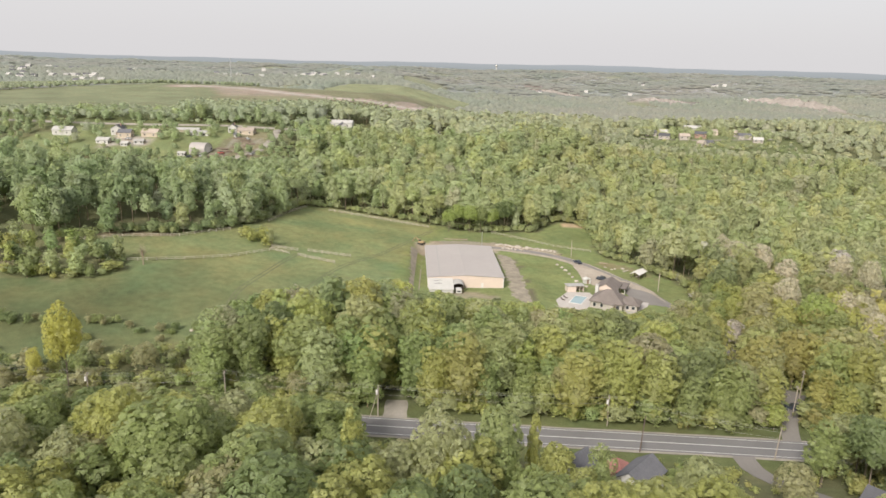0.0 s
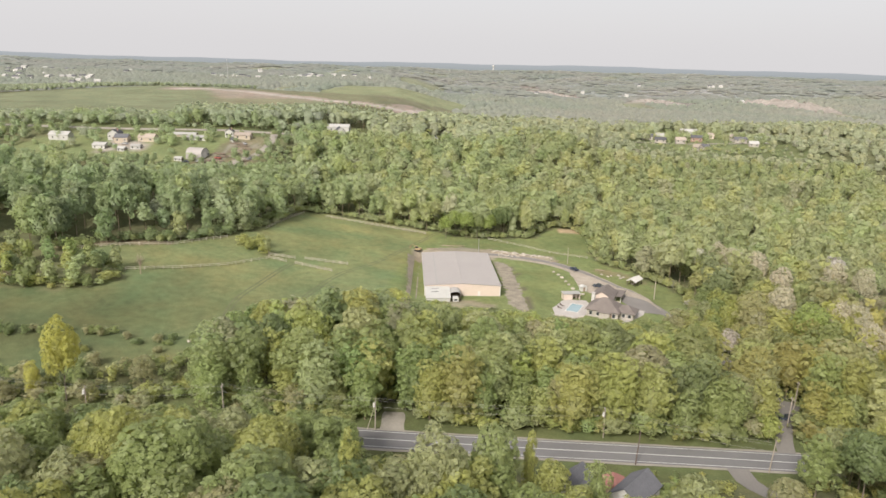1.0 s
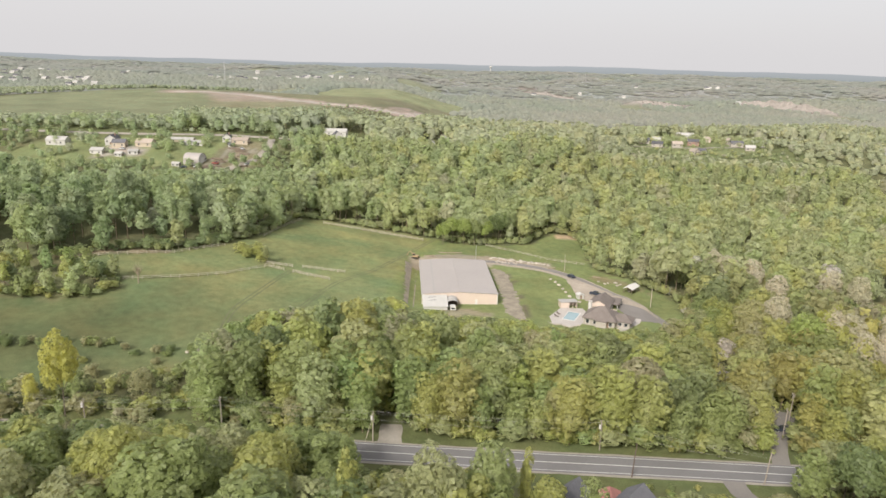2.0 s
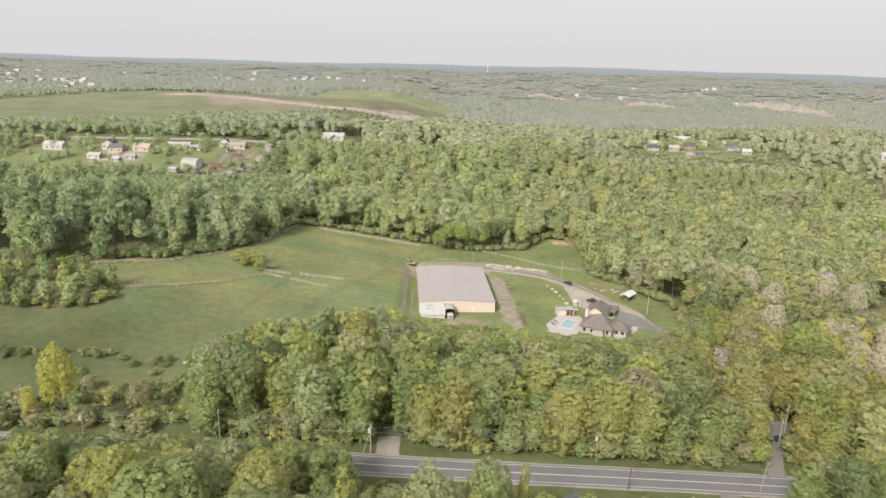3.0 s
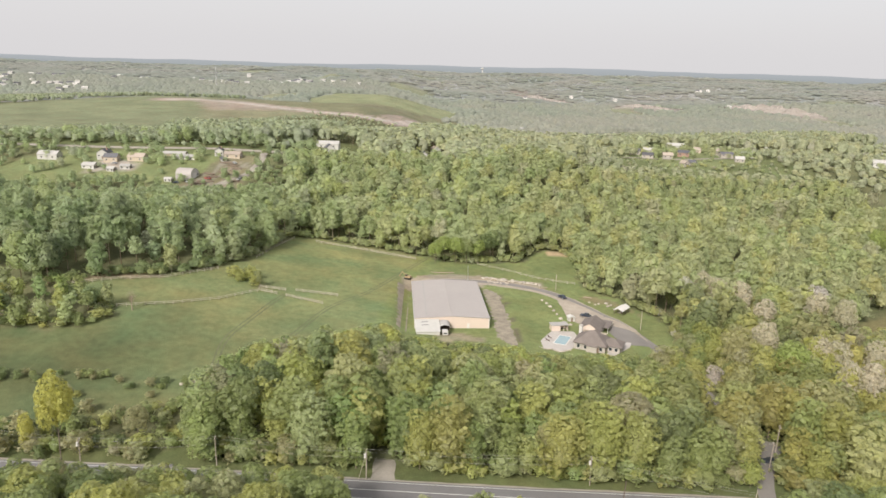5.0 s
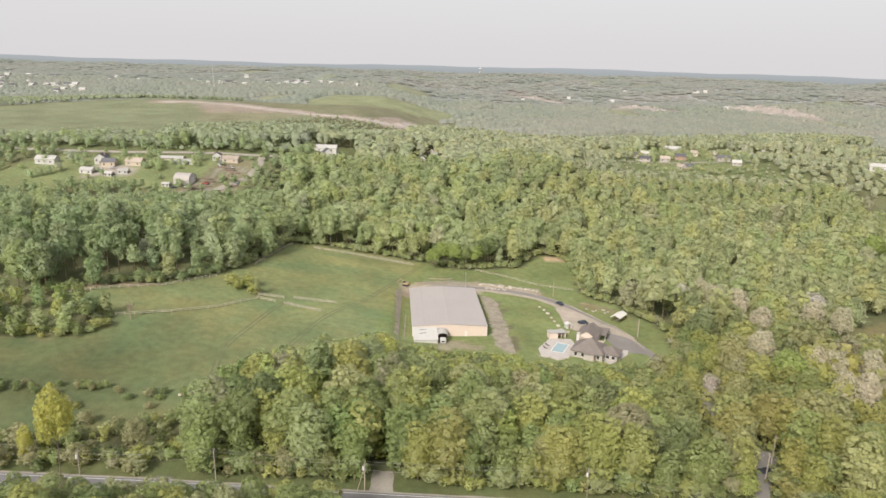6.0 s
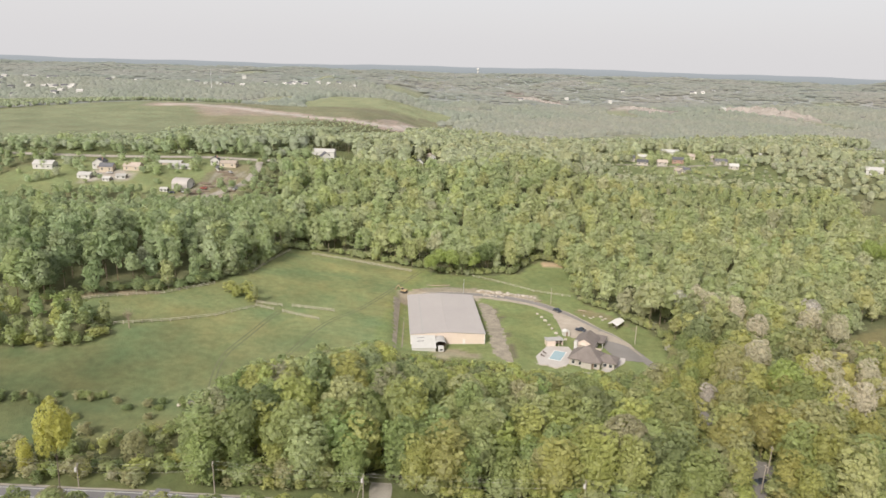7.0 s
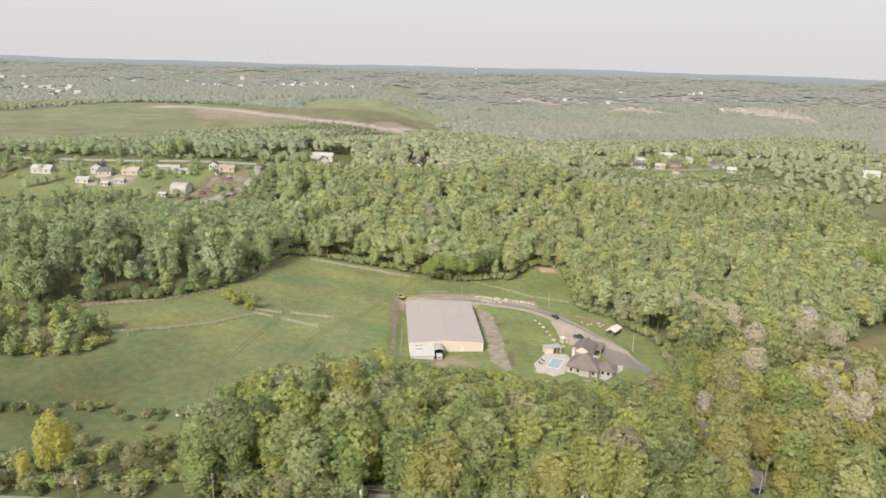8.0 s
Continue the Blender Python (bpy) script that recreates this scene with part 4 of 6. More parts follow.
# trees that stand out
plant(1.0, 104, 23.5, 7.2, "pale", "broad", 20, 0)
plant(11.5, 112, 21.5, 6.0, "green", "broad", 90, 1)
plant(-13.2, 101.5, 23.5, 4.2, "yellow", "tall", 40, 2)
plant(-52.5, 106, 24.5, 6.5, "yellow", "broad", 150, 0)
plant(-40, 104, 24.0, 7.0, "green", "broad", 210, 1)
plant(44, 102, 17.5, 6.6, "pale", "broad", 70, 2)
plant(18.5, 118, 17.0, 3.0, "yellow", "tall", 0, 1)
plant(64, 110, 14.0, 5.0, "tan", "broad", 200, 0)
plant(22, 113, 14.0, 4.2, "yellow", "broad", 15, 1)
plant(30.5, 114, 13.5, 3.8, "green", "full", 75, 2)
plant(25.5, 107, 12.5, 4.0, "yellow", "broad", 115, 0)
plant(35.0, 109, 10.0, 3.4, "yellow", "full", 155, 1)
plant(42.0, 106, 9.5, 3.6, "tan", "full", 195, 2)
for i, (tx, ty, th, kd) in enumerate(((95.5, 143.5, 11, "tan"), (103, 144, 13, "yellow"), (111, 143, 15, "green"), (119, 144, 15, "yellow"), (99, 137, 12, "tan"), (108, 136, 15, "pale"),
                                      (-14, 175, 14, "green"), (-6, 177, 13, "yellow"), (-11, 184, 14, "green"), (-9.5, 193, 13, "pale"), (-17, 188, 14, "green"))):
    plant(tx, ty, th, th * 0.36, kd, "full", i * 67, i)
for i, (tx, ty, th, kd) in enumerate(((98.5, 252, 9, "green"), (102.5, 247, 10, "yellow"), (96, 244.5, 8, "tan"), (101, 240, 10, "green"), (104, 256, 10, "pale"), (91.5, 243.5, 7.5, "green"), (101.5, 262, 8, "tan"), (107, 255, 12, "green"), (110, 262, 13, "yellow"), (108, 269, 13, "green"), (113, 256, 14, "yellow"), (113.5, 266, 14, "green"), (108, 246, 12, "yellow"))):
    plant(tx, ty, th, th * 0.42, kd, "full", i * 67, i, "trees beside the driveway")
for i, (tx, ty, th, kd) in enumerate(((84, 229.5, 15, "tan"), (88, 232, 14, "yellow"), (80.5, 233, 9, "green"), (86, 241, 6.5, "green"), (89, 236.5, 8.5, "yellow"), (93, 238, 8.5, "green"), (90.5, 243.5, 6, "tan"), (95, 233, 10, "yellow"))):
    plant(tx, ty, th, th * 0.45, kd, "full", i * 67, i, "trees beside the driveway")
plant(-91.4, 161.8, 26.5, 6.3, "gold", "broad", 30, 0, "field trees")
plant(-103, 168, 12.0, 3.2, "gold", "full", 80, 1, "field trees")
plant(-76, 172, 12.0, 4.4, "tan", "broad", 10, 2, "field trees")
for i, (tx, ty, th, kd) in enumerate(((5, 361, 12, "lime"), (10, 366, 15, "lime"), (16, 365, 15, "lime"), (22, 367, 14, "green"), (28, 369, 14, "lime"), (32, 375, 16, "dark"), (36, 378, 17, "dark"))):
    plant(tx, ty, th, 5.6, kd, "broad", i * 70, i, "trees behind the barn")
for i, (tx, ty, th) in enumerate(((-79.5, 292.5, 6), (-76, 296, 7), (-83, 297, 6), (-73, 291, 5))):
    plant(tx, ty, th, 4.0, "yellow", "shrub", i * 70, i, "field shrubs", "shrub")
plant(-70.6, 289, 8.5, 3.0, "pale", "tall", 0, 0, "field trees")
for i, (tx, ty) in enumerate(((126.6, 307.5), (130.6, 300.6), (138.5, 294.6), (138.1, 271.2), (167.3, 285.4), (175.0, 276.8), (139.5, 231.3), (143.5, 227.1), (136.4, 207.7), (143.6, 208.5), (125.7, 244.2), (158, 216), (158, 229))):
    plant(tx, ty - 2, 22, 6.4, "blossom", "broad", i * 53, i, "blossoming trees")
plant(124.8, 220, 23, 7.5, "lime", "broad", 0, 1, "wood trees")
plant(274, 412, 22, 7.5, "lime", "broad", 0, 1, "wood trees")
plant(283, 408, 21, 7.0, "lime", "broad", 60, 2, "wood trees")
k = np.random.RandomState(55)
for i in range(64):
    tx, ty = k.uniform(-140, -46), k.uniform(164, 203) if i % 2 else k.uniform(164, 180)
    if near_line(np.array(tx), np.array(ty), FIELD_LANE, 6.5):
        continue
    kd = ("tan", "green", "tan", "yellow", "dark", "pale", "tan", "dark")[k.randint(0, 8)]
    th = k.uniform(2.0, 5.5) if ty > 176 else k.uniform(3, 8)
    plant(tx, ty, th, max(2.0, th * k.uniform(0.4, 0.7)), kd, "shrub", k.uniform(0, 360), i, "roadside brush", "shrub")
for i in range(30):
    tx = k.uniform(-140, -60)
    plant(tx, 203 + k.uniform(-3, 3) + 0.04 * (tx + 100), k.uniform(1.5, 3.5), k.uniform(1.4, 2.6), ("tan", "green", "dark")[k.randint(0, 3)], "shrub", k.uniform(0, 360), i, "field hedge shrubs", "shrub")
for i in range(20):
    tx = -57 + i * 2.15 + k.uniform(-0.8, 0.8)
    th = k.uniform(4.5, 9.5)
    plant(tx, k.uniform(165.5, 172), th, th * k.uniform(0.42, 0.6), ("green", "dark", "green", "tan", "yellow")[k.randint(0, 5)], "shrub" if th < 7 else "full", k.uniform(0, 360), i, "roadside brush", "shrub" if th < 7 else "tree")
# a small bare tree by the meadow fence
bare = thing("bare_tree", pose(-109.8, 253.6, gh(-109.8, 253.6)), "small leafless pale-barked tree beside the meadow fence", "tree", "field trees")
part("trunk", rod((0, 0, -0.3), (0, 0, 4.5), 0.22, 0.12, 7), M_TWIG, bare)
for i in range(26):
    a, h = i * 2.4, 2.6 + i * 0.13
    r = 2.2 * (1.15 - abs(i - 10) / 18)
    part("limb", rod((0, 0, min(4.4, h)), (r * math.cos(a), r * math.sin(a), h + 2.4), 0.07, 0.02, 4), M_TWIG, bare)

sycamore = thing("bare_tree", pose(-31.0, 108, gh(-31, 108)), "pale-barked sycamore with bare twisting limbs among leafy trees", "tree", "roadside trees")
part("trunk", rod((0, 0, -0.3), (0.3, 0.2, 11), 0.42, 0.2, 8), M_PALEBARK, sycamore)
k = np.random.RandomState(91)
for i in range(15):
    a, h = i * 2.2 + k.uniform(-0.3, 0.3), 6 + i * 0.38
    reach = k.uniform(2.2, 4.6)
    bend = Vector((reach * 0.6 * math.cos(a), reach * 0.6 * math.sin(a), h + k.uniform(0.6, 1.8)))
    bm = rod((0.25, 0.15, min(h, 10.9)), bend, 0.14, 0.09, 5)
    rod(bend, bend + Vector((reach * 0.4 * math.cos(a + 0.7), reach * 0.4 * math.sin(a + 0.7), k.uniform(1.6, 3.6))), 0.09, 0.03, 5, bm)
    rod(bend, bend + Vector((reach * 0.5 * math.cos(a - 0.6), reach * 0.5 * math.sin(a - 0.6), k.uniform(0.6, 2.0))), 0.07, 0.02, 5, bm)
    part("limb", bm, M_PALEBARK, sycamore)

# scattered trees of the farm and the village
k = np.random.RandomState(56)
spots = [(k.uniform(-300, -130), k.uniform(466, 545), k.uniform(4, 9)) for _ in range(52)] + [(k.uniform(186, 304), k.uniform(640, 712), k.uniform(5, 11)) for _ in range(80)] + [(k.uniform(186, 300), k.uniform(596, 640), k.uniform(2, 4.5)) for _ in range(50)]
spots += [(k.uniform(-330, -90), k.uniform(556, 602), k.uniform(6, 12)) for _ in range(70)]
spots += [(-257, 520, 11), (-250, 516, 10), (-197, 513, 8), (-192, 516, 7), (-185, 520, 6), (-167, 528, 10), (-168, 519, 9)]
sp = np.array(spots)
garden = (sp[:, 0], sp[:, 1], sp[:, 2], np.maximum(2.8, sp[:, 2] * 0.56))
MID = unit_crowns(11, 120, 0.094, 11, ("full", "broad", "full", "tall"), 0.6, 0.72, 0.55)
BRUSH = unit_crowns(12, 62, 0.1, 10, ("shrub", "shrub"), 0.4, 0.62, 0.45)
x, y, k = scatter(-260, 190, 164, 262, 7.2, 4)
keep = ((x > -62) & (x < 125)) | ((y < 205) & (k.uniform(size=len(x)) < 0.3))
x, y = x[keep], y[keep]
tall = np.minimum(k.uniform(14, 24, len(x)), cap(x, y) - height(x, y)) * k.uniform(0.8, 1.0, len(x))
ok = tall > 2.5
x, y, tall = x[ok], y[ok], tall[ok]
kinds = kind_of(x, y, k)
big = tall > 7
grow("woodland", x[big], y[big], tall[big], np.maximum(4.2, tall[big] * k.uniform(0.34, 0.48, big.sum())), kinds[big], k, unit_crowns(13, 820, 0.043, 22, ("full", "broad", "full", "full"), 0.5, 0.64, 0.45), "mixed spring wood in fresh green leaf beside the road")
grow("garden_trees", *garden, kind_of(sp[:, 0], sp[:, 1], k), k, BRUSH, "small round trees among the hill farm and village houses", False)
low = ~big
grow("undergrowth", x[low], y[low], tall[low], np.maximum(2.2, tall[low] * 0.5), kinds[low], k, BRUSH, "low green brush along the edge of the wood", False)

# bushes along every edge of the wood
x, y, k = scatter(-150, 135, 158, 420, 3.4, 14)
edge = np.zeros(len(x), bool)
for dx, dy in ((7, 0), (-7, 0), (0, 7), (0, -7), (0, -4)):
    edge |= open_ground(x + dx, y + dy)
x, y = x[edge], y[edge]
tall = np.maximum(1.6, np.minimum(k.uniform(2.0, 5.5, len(x)) * np.where((y < 178) & (x > -50), 1.5, 1.0), cap(x, y) - height(x, y)))
x2, y2, k = scatter(50, 135, 98, 147, 3.6, 15)
pick = k.uniform(size=len(x2)) < 0.6
x2, y2 = x2[pick], y2[pick]
x, y = np.concatenate([x, x2]), np.concatenate([y, y2])
tall = np.concatenate([tall, np.maximum(1.6, np.minimum(k.uniform(2.0, 5.0, len(x2)), cap(x2, y2) - height(x2, y2)))])
grow("edge_bushes", x, y, tall, tall * k.uniform(0.6, 0.85, len(x)), kind_of(x, y, k), k, BRUSH, "leafy bushes along the edge of the woods", False)

x, y, k = scatter(-330, 330, 205, 560, 8.5, 5)
keep = (y > 262) | (x < -30) | (x > 125)
x, y = x[keep], y[keep]
tall = k.uniform(12, 23, len(x))
tall = np.maximum(np.minimum(tall, cap(x, y) - height(x, y)), least(x, y, k))
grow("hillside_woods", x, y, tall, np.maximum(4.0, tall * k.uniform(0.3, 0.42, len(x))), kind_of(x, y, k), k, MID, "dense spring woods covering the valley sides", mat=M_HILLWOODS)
x, y, k = scatter(-620, 640, 560, 1060, 9.8, 6)
tall = np.maximum(np.minimum(k.uniform(13, 20, len(x)), cap(x, y) - height(x, y)), least(x, y, k))
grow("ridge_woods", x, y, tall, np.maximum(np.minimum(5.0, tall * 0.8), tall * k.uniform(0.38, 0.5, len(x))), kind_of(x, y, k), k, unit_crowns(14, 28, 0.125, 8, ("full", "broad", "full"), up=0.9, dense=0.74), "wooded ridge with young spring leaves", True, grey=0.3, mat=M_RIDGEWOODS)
x, y, k = scatter(-1500, 1500, 1060, 1950, 14.0, 8)
tall = k.uniform(6, 11, len(x))
keep = wave(x, y, 420, 12) < 0.75
x, y, tall = x[keep], y[keep], tall[keep]
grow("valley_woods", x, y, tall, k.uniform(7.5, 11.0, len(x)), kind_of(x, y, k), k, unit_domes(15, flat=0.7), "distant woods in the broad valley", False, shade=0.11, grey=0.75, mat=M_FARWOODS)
x, y, k = scatter(-3600, 3600, 1950, 4660, 34.0, 9)
tall = k.uniform(3, 6, len(x))
keep = wave(x, y, 420, 12) < 0.75
x, y, tall = x[keep], y[keep], tall[keep]
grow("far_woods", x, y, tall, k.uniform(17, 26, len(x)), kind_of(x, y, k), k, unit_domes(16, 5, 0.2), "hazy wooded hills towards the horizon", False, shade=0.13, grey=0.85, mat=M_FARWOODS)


# ---- the last ridges before the sky: a glowing strip ----
def build_backdrop():
    m = bpy.data.materials.new("glowing_haze_ridges")
    m.use_nodes = True
    n, l = m.node_tree.nodes, m.node_tree.links
    n.clear()
    # emission, not lit; the blue-grey ramp by height paints the haze
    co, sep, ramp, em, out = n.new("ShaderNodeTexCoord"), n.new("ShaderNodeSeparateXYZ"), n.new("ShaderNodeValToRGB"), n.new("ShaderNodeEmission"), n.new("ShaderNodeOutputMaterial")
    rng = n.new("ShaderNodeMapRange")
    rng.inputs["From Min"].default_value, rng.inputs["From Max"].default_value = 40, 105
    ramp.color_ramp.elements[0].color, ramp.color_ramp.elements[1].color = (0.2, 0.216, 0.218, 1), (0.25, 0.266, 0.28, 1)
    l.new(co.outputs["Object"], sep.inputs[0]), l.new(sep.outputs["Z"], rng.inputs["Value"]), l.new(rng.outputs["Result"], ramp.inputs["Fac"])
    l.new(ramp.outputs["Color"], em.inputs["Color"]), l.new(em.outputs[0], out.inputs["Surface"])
    verts, faces = [], []
    for i in range(241):
        a = radians(-48 + 96 * i / 240)
        px, py = 4690 * math.sin(a), 4690 * math.cos(a)
        top = 97 + 5 * math.sin(i * 0.05 + 0.4) + 3 * math.sin(i * 0.17 + 1.0) + 1.2 * math.sin(i * 0.53)
        verts += [(px, py, 20), (px, py, top), (px * 1.004, py * 1.004, top - 1), (px * 1.004, py * 1.004, 20)]
    for i in range(240):
        a = i * 4
        faces += [(a, a + 4, a + 5, a + 1), (a + 1, a + 5, a + 6, a + 2), (a + 2, a + 6, a + 7, a + 3)]
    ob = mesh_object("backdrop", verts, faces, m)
    tagged(ob, "glowing backdrop strip of pale blue-grey hazy ridges at the horizon", "backdrop", kind="structure")


build_backdrop()


# ---- buildings ----
def wall_window(parent, x, y, z, w, h, turn, frame_mat=None):
    """A window on an outer wall: its frame stands a little proud, with the pane inside."""
    r = Matrix.Translation((x, y, z)) @ Matrix.Rotation(radians(turn), 4, "Z")
    t = 0.09
    bm = bmesh.new()
    for a in ((-w / 2 - t, w / 2 + t, h / 2, h / 2 + t), (-w / 2 - t, w / 2 + t, -h / 2 - t, -h / 2), (-w / 2 - t, -w / 2, -h / 2, h / 2), (w / 2, w / 2 + t, -h / 2, h / 2)):
        box(a[0], a[1], -0.09, 0.02, a[2], a[3], bm=bm, turn=r)
    fr = part("window", bm, frame_mat or M_TRIM, parent)
    part("pane", box(-w / 2, w / 2, -0.03, 0.015, -h / 2, h / 2, turn=r), M_GLASS, fr)


def gable_roof(w, d, z, rise, over, thick, mat, parent, name="roof", x=0.0, y=0.0, label=""):
    """Two slopes with the ridge along local y."""
    a, b = w / 2 + over, d / 2 + over
    drop = over * rise / (w / 2)
    prof = [(-a, z - drop), (0, z + rise), (a, z - drop), (a, z - drop + thick), (0, z + rise + thick * 1.15), (-a, z - drop + thick)]
    vs = [(x + px, y - b, pz) for px, pz in prof] + [(x + px, y + b, pz) for px, pz in prof]
    fs = [(0, 1, 4, 5), (1, 2, 3, 4), (11, 10, 7, 6), (10, 9, 8, 7)]
    for i in range(6):
        j = (i + 1) % 6
        fs.append((j, i, i + 6, j + 6))
    bm = solid(vs, fs)
    bmesh.ops.recalc_face_normals(bm, faces=bm.faces)
    return part(name, bm, mat, parent, label)


def hip_roof(w, d, z, rise, over, mat, parent, name="roof", x=0.0, y=0.0):
    a, b, c = w / 2 + over, d / 2 + over, max(0.6, (w - d) / 2 if w > d else 0.6)
    vs = [(x - a, y - b, z), (x + a, y - b, z), (x + a, y + b, z), (x - a, y + b, z), (x - a, y - b, z - 0.22), (x + a, y - b, z - 0.22), (x + a, y + b, z - 0.22), (x - a, y + b, z - 0.22),
          (x - c, y, z + rise), (x + c, y, z + rise)]
    bm = solid(vs, [(0, 1, 9, 8), (1, 2, 9), (2, 3, 8, 9), (3, 0, 8), (4, 5, 1, 0), (5, 6, 2, 1), (6, 7, 3, 2), (7, 4, 0, 3), (7, 6, 5, 4)])
    bmesh.ops.recalc_face_normals(bm, faces=bm.faces)
    return part(name, bm, mat, parent)


def gable_walls(w, d, z0, z1, rise, mat, parent, x=0.0, y=0.0, name="wall"):
    """Walls of one storey with both gables filled up to the roof."""
    a, b = w / 2, d / 2
    prof = [(-a, z0), (a, z0), (a, z1), (0, z1 + rise), (-a, z1)]
    vs = [(x + px, y - b, pz) for px, pz in prof] + [(x + px, y + b, pz) for px, pz in prof]
    fs = [(0, 1, 2, 3, 4), (9, 8, 7, 6, 5)]
    for i in range(5):
        j = (i + 1) % 5
        fs.append((j, i, i + 5, j + 5))
    bm = solid(vs, fs)
    bmesh.ops.recalc_face_normals(bm, faces=bm.faces)
    return part(name, bm, mat, parent)


FARM = "houses of the hill farm"


def house(x, y, turn, w, d, tall, rise, wall, roof, label, category="house", group="", name="house", windows=True, chimney=False, lift=0.0):
    """A small gabled house: walls, roof, front door, windows and perhaps a chimney. The ridge runs along its depth."""
    if group == FARM:
        w, d, tall, rise = w * 0.85, d * 0.85, tall * 0.88, rise * 0.85
    z = min(gh(x - w / 3, y - d / 3), gh(x + w / 3, y + d / 3), gh(x, y)) + lift
    h = thing(name, pose(x, y, z, 0, 0, turn), label, category, group)
    gable_walls(w, d, -1.2, tall, rise, wall, h)
    gable_roof(w, d, tall, rise, 0.35, 0.18, roof, h)
    if windows:
        for sx in (-0.3, 0.3):
            wall_window(h, sx * w, -d / 2, tall * 0.55, 1.1, 1.2, 0)
        for sy in (-0.28, 0.28):
            wall_window(h, -w / 2, sy * d, tall * 0.55, 1.1, 1.2, -90)
            wall_window(h, w / 2, sy * d, tall * 0.55, 1.1, 1.2, 90)
        part("door", box(-0.5, 0.5, -d / 2 - 0.05, -d / 2 + 0.03, 0.05, 2.1), M_DOOR, h)
    if chimney:
        part("chimney", box(w * 0.18, w * 0.18 + 0.8, -0.4, 0.4, tall, tall + rise + 0.9, 0.03), M_BRICK, h)
    return h


# ---- the barn ----
barn = thing("barn", pose(BARN_C[0], BARN_C[1], -0.6, 0, 0, BARN_ROT), "long cream metal barn with a low grey metal roof", "barn")
W2, L2, EAVE, RISE = BARN_W / 2, BARN_L / 2, 4.35, 0.8
gable_walls(BARN_W, BARN_L, -1.0, EAVE, RISE, M_CREAM, barn)
barn_roof = gable_roof(BARN_W, BARN_L, EAVE + 0.02, RISE, 0.25, 0.12, M_METALROOF, barn)
seam = RISE / W2
n_seams = 26
for side in (-1, 1):
    for i in range(n_seams):
        yy = -L2 + 0.6 + i * (BARN_L - 1.2) / (n_seams - 1)
        vs = []
        for px in (0.15, W2 + 0.2):
            zz = EAVE + 0.02 + RISE - px * seam + 0.12
            vs += [(side * px, yy - 0.04, zz), (side * px, yy + 0.04, zz), (side * px, yy, zz + 0.035)]
        bm = solid(vs, [(0, 1, 4, 3), (1, 2, 5, 4), (2, 0, 3, 5), (0, 2, 1), (3, 4, 5)])
        bmesh.ops.recalc_face_normals(bm, faces=bm.faces)
        part("roof_seam", bm, M_METALROOF, barn_roof)
part("ridge_cap", box(-0.35, 0.35, -L2 - 0.27, L2 + 0.27, EAVE + RISE + 0.13, EAVE + RISE + 0.2, 0.03), M_METALROOF, barn_roof)
# opaque pale strip added for the light line down the left slope
part("skylight_strip", solid([(-10.6, -L2 + 1, EAVE + RISE - 10.6 * seam + 0.22), (-10.0, -L2 + 1, EAVE + RISE - 10.0 * seam + 0.22), (-10.0, L2 - 1, EAVE + RISE - 10.0 * seam + 0.22), (-10.6, L2 - 1, EAVE + RISE - 10.6 * seam + 0.22)],
                              [(0, 1, 2, 3)]), M_PALEROOF, barn_roof, "pale strip along the roof")
for i in range(25):
    xx = -W2 + 0.6 + i * (BARN_W - 1.2) / 24
    part("wall_rib", box(xx - 0.05, xx + 0.05, -L2 - 0.05, -L2 - 0.002, -0.9, EAVE + RISE * (1 - abs(xx) / W2) - 0.15), M_CREAM, barn)
for sx in (-1, 1):
    part("corner_trim", box(sx * W2 - 0.14, sx * W2 + 0.14, -L2 - 0.09, -L2 + 0.06, -0.9, EAVE - 0.1), M_TRIM, barn, "pale metal corner trim")
    part("gutter", box(sx * (W2 + 0.32) - 0.09, sx * (W2 + 0.32) + 0.09, -L2 - 0.2, L2 + 0.2, EAVE - 0.1, EAVE + 0.06, 0.03), M_METAL, barn)
part("door", box(6.2, 7.2, -L2 - 0.08, -L2 + 0.02, 0.0, 2.1), M_TRIM, barn, "plain white walk-in door")
# white lean-to in front of the barn's corner, and the open shed beside it
annex = thing("lean_to", pose(BARN_C[0], BARN_C[1], -0.6, 0, 0, BARN_ROT), "white metal lean-to built against the barn front", "shed")
ax0, ax1, ay0, ay1 = -W2 + 0.4, -W2 + 9.6, -L2 - 10.0, -L2 - 0.12
bm = solid([(ax0, ay0, -1), (ax1, ay0, -1), (ax1, ay1, -1), (ax0, ay1, -1), (ax0, ay0, 2.4), (ax1, ay0, 2.4), (ax1, ay1, 3.9), (ax0, ay1, 3.9)], [(0, 1, 5, 4), (1, 2, 6, 5), (2, 3, 7, 6), (3, 0, 4, 7), (3, 2, 1, 0), (4, 5, 6, 7)])
part("wall", bm, M_WHITE, annex)
bm = solid([(ax0 - 0.3, ay0 - 0.3, 2.38), (ax1 + 0.3, ay0 - 0.3, 2.38), (ax1 + 0.3, ay1, 3.93), (ax0 - 0.3, ay1, 3.93), (ax0 - 0.3, ay0 - 0.3, 2.5), (ax1 + 0.3, ay0 - 0.3, 2.5), (ax1 + 0.3, ay1, 4.05), (ax0 - 0.3, ay1, 4.05)],
           [(3, 2, 1, 0), (4, 5, 6, 7), (0, 1, 5, 4), (1, 2, 6, 5), (2, 3, 7, 6), (3, 0, 4, 7)])
part("roof", bm, M_WHITE, annex, "white metal sheet roof")
slope = 1.55 / (ay1 - ay0 + 0.3)
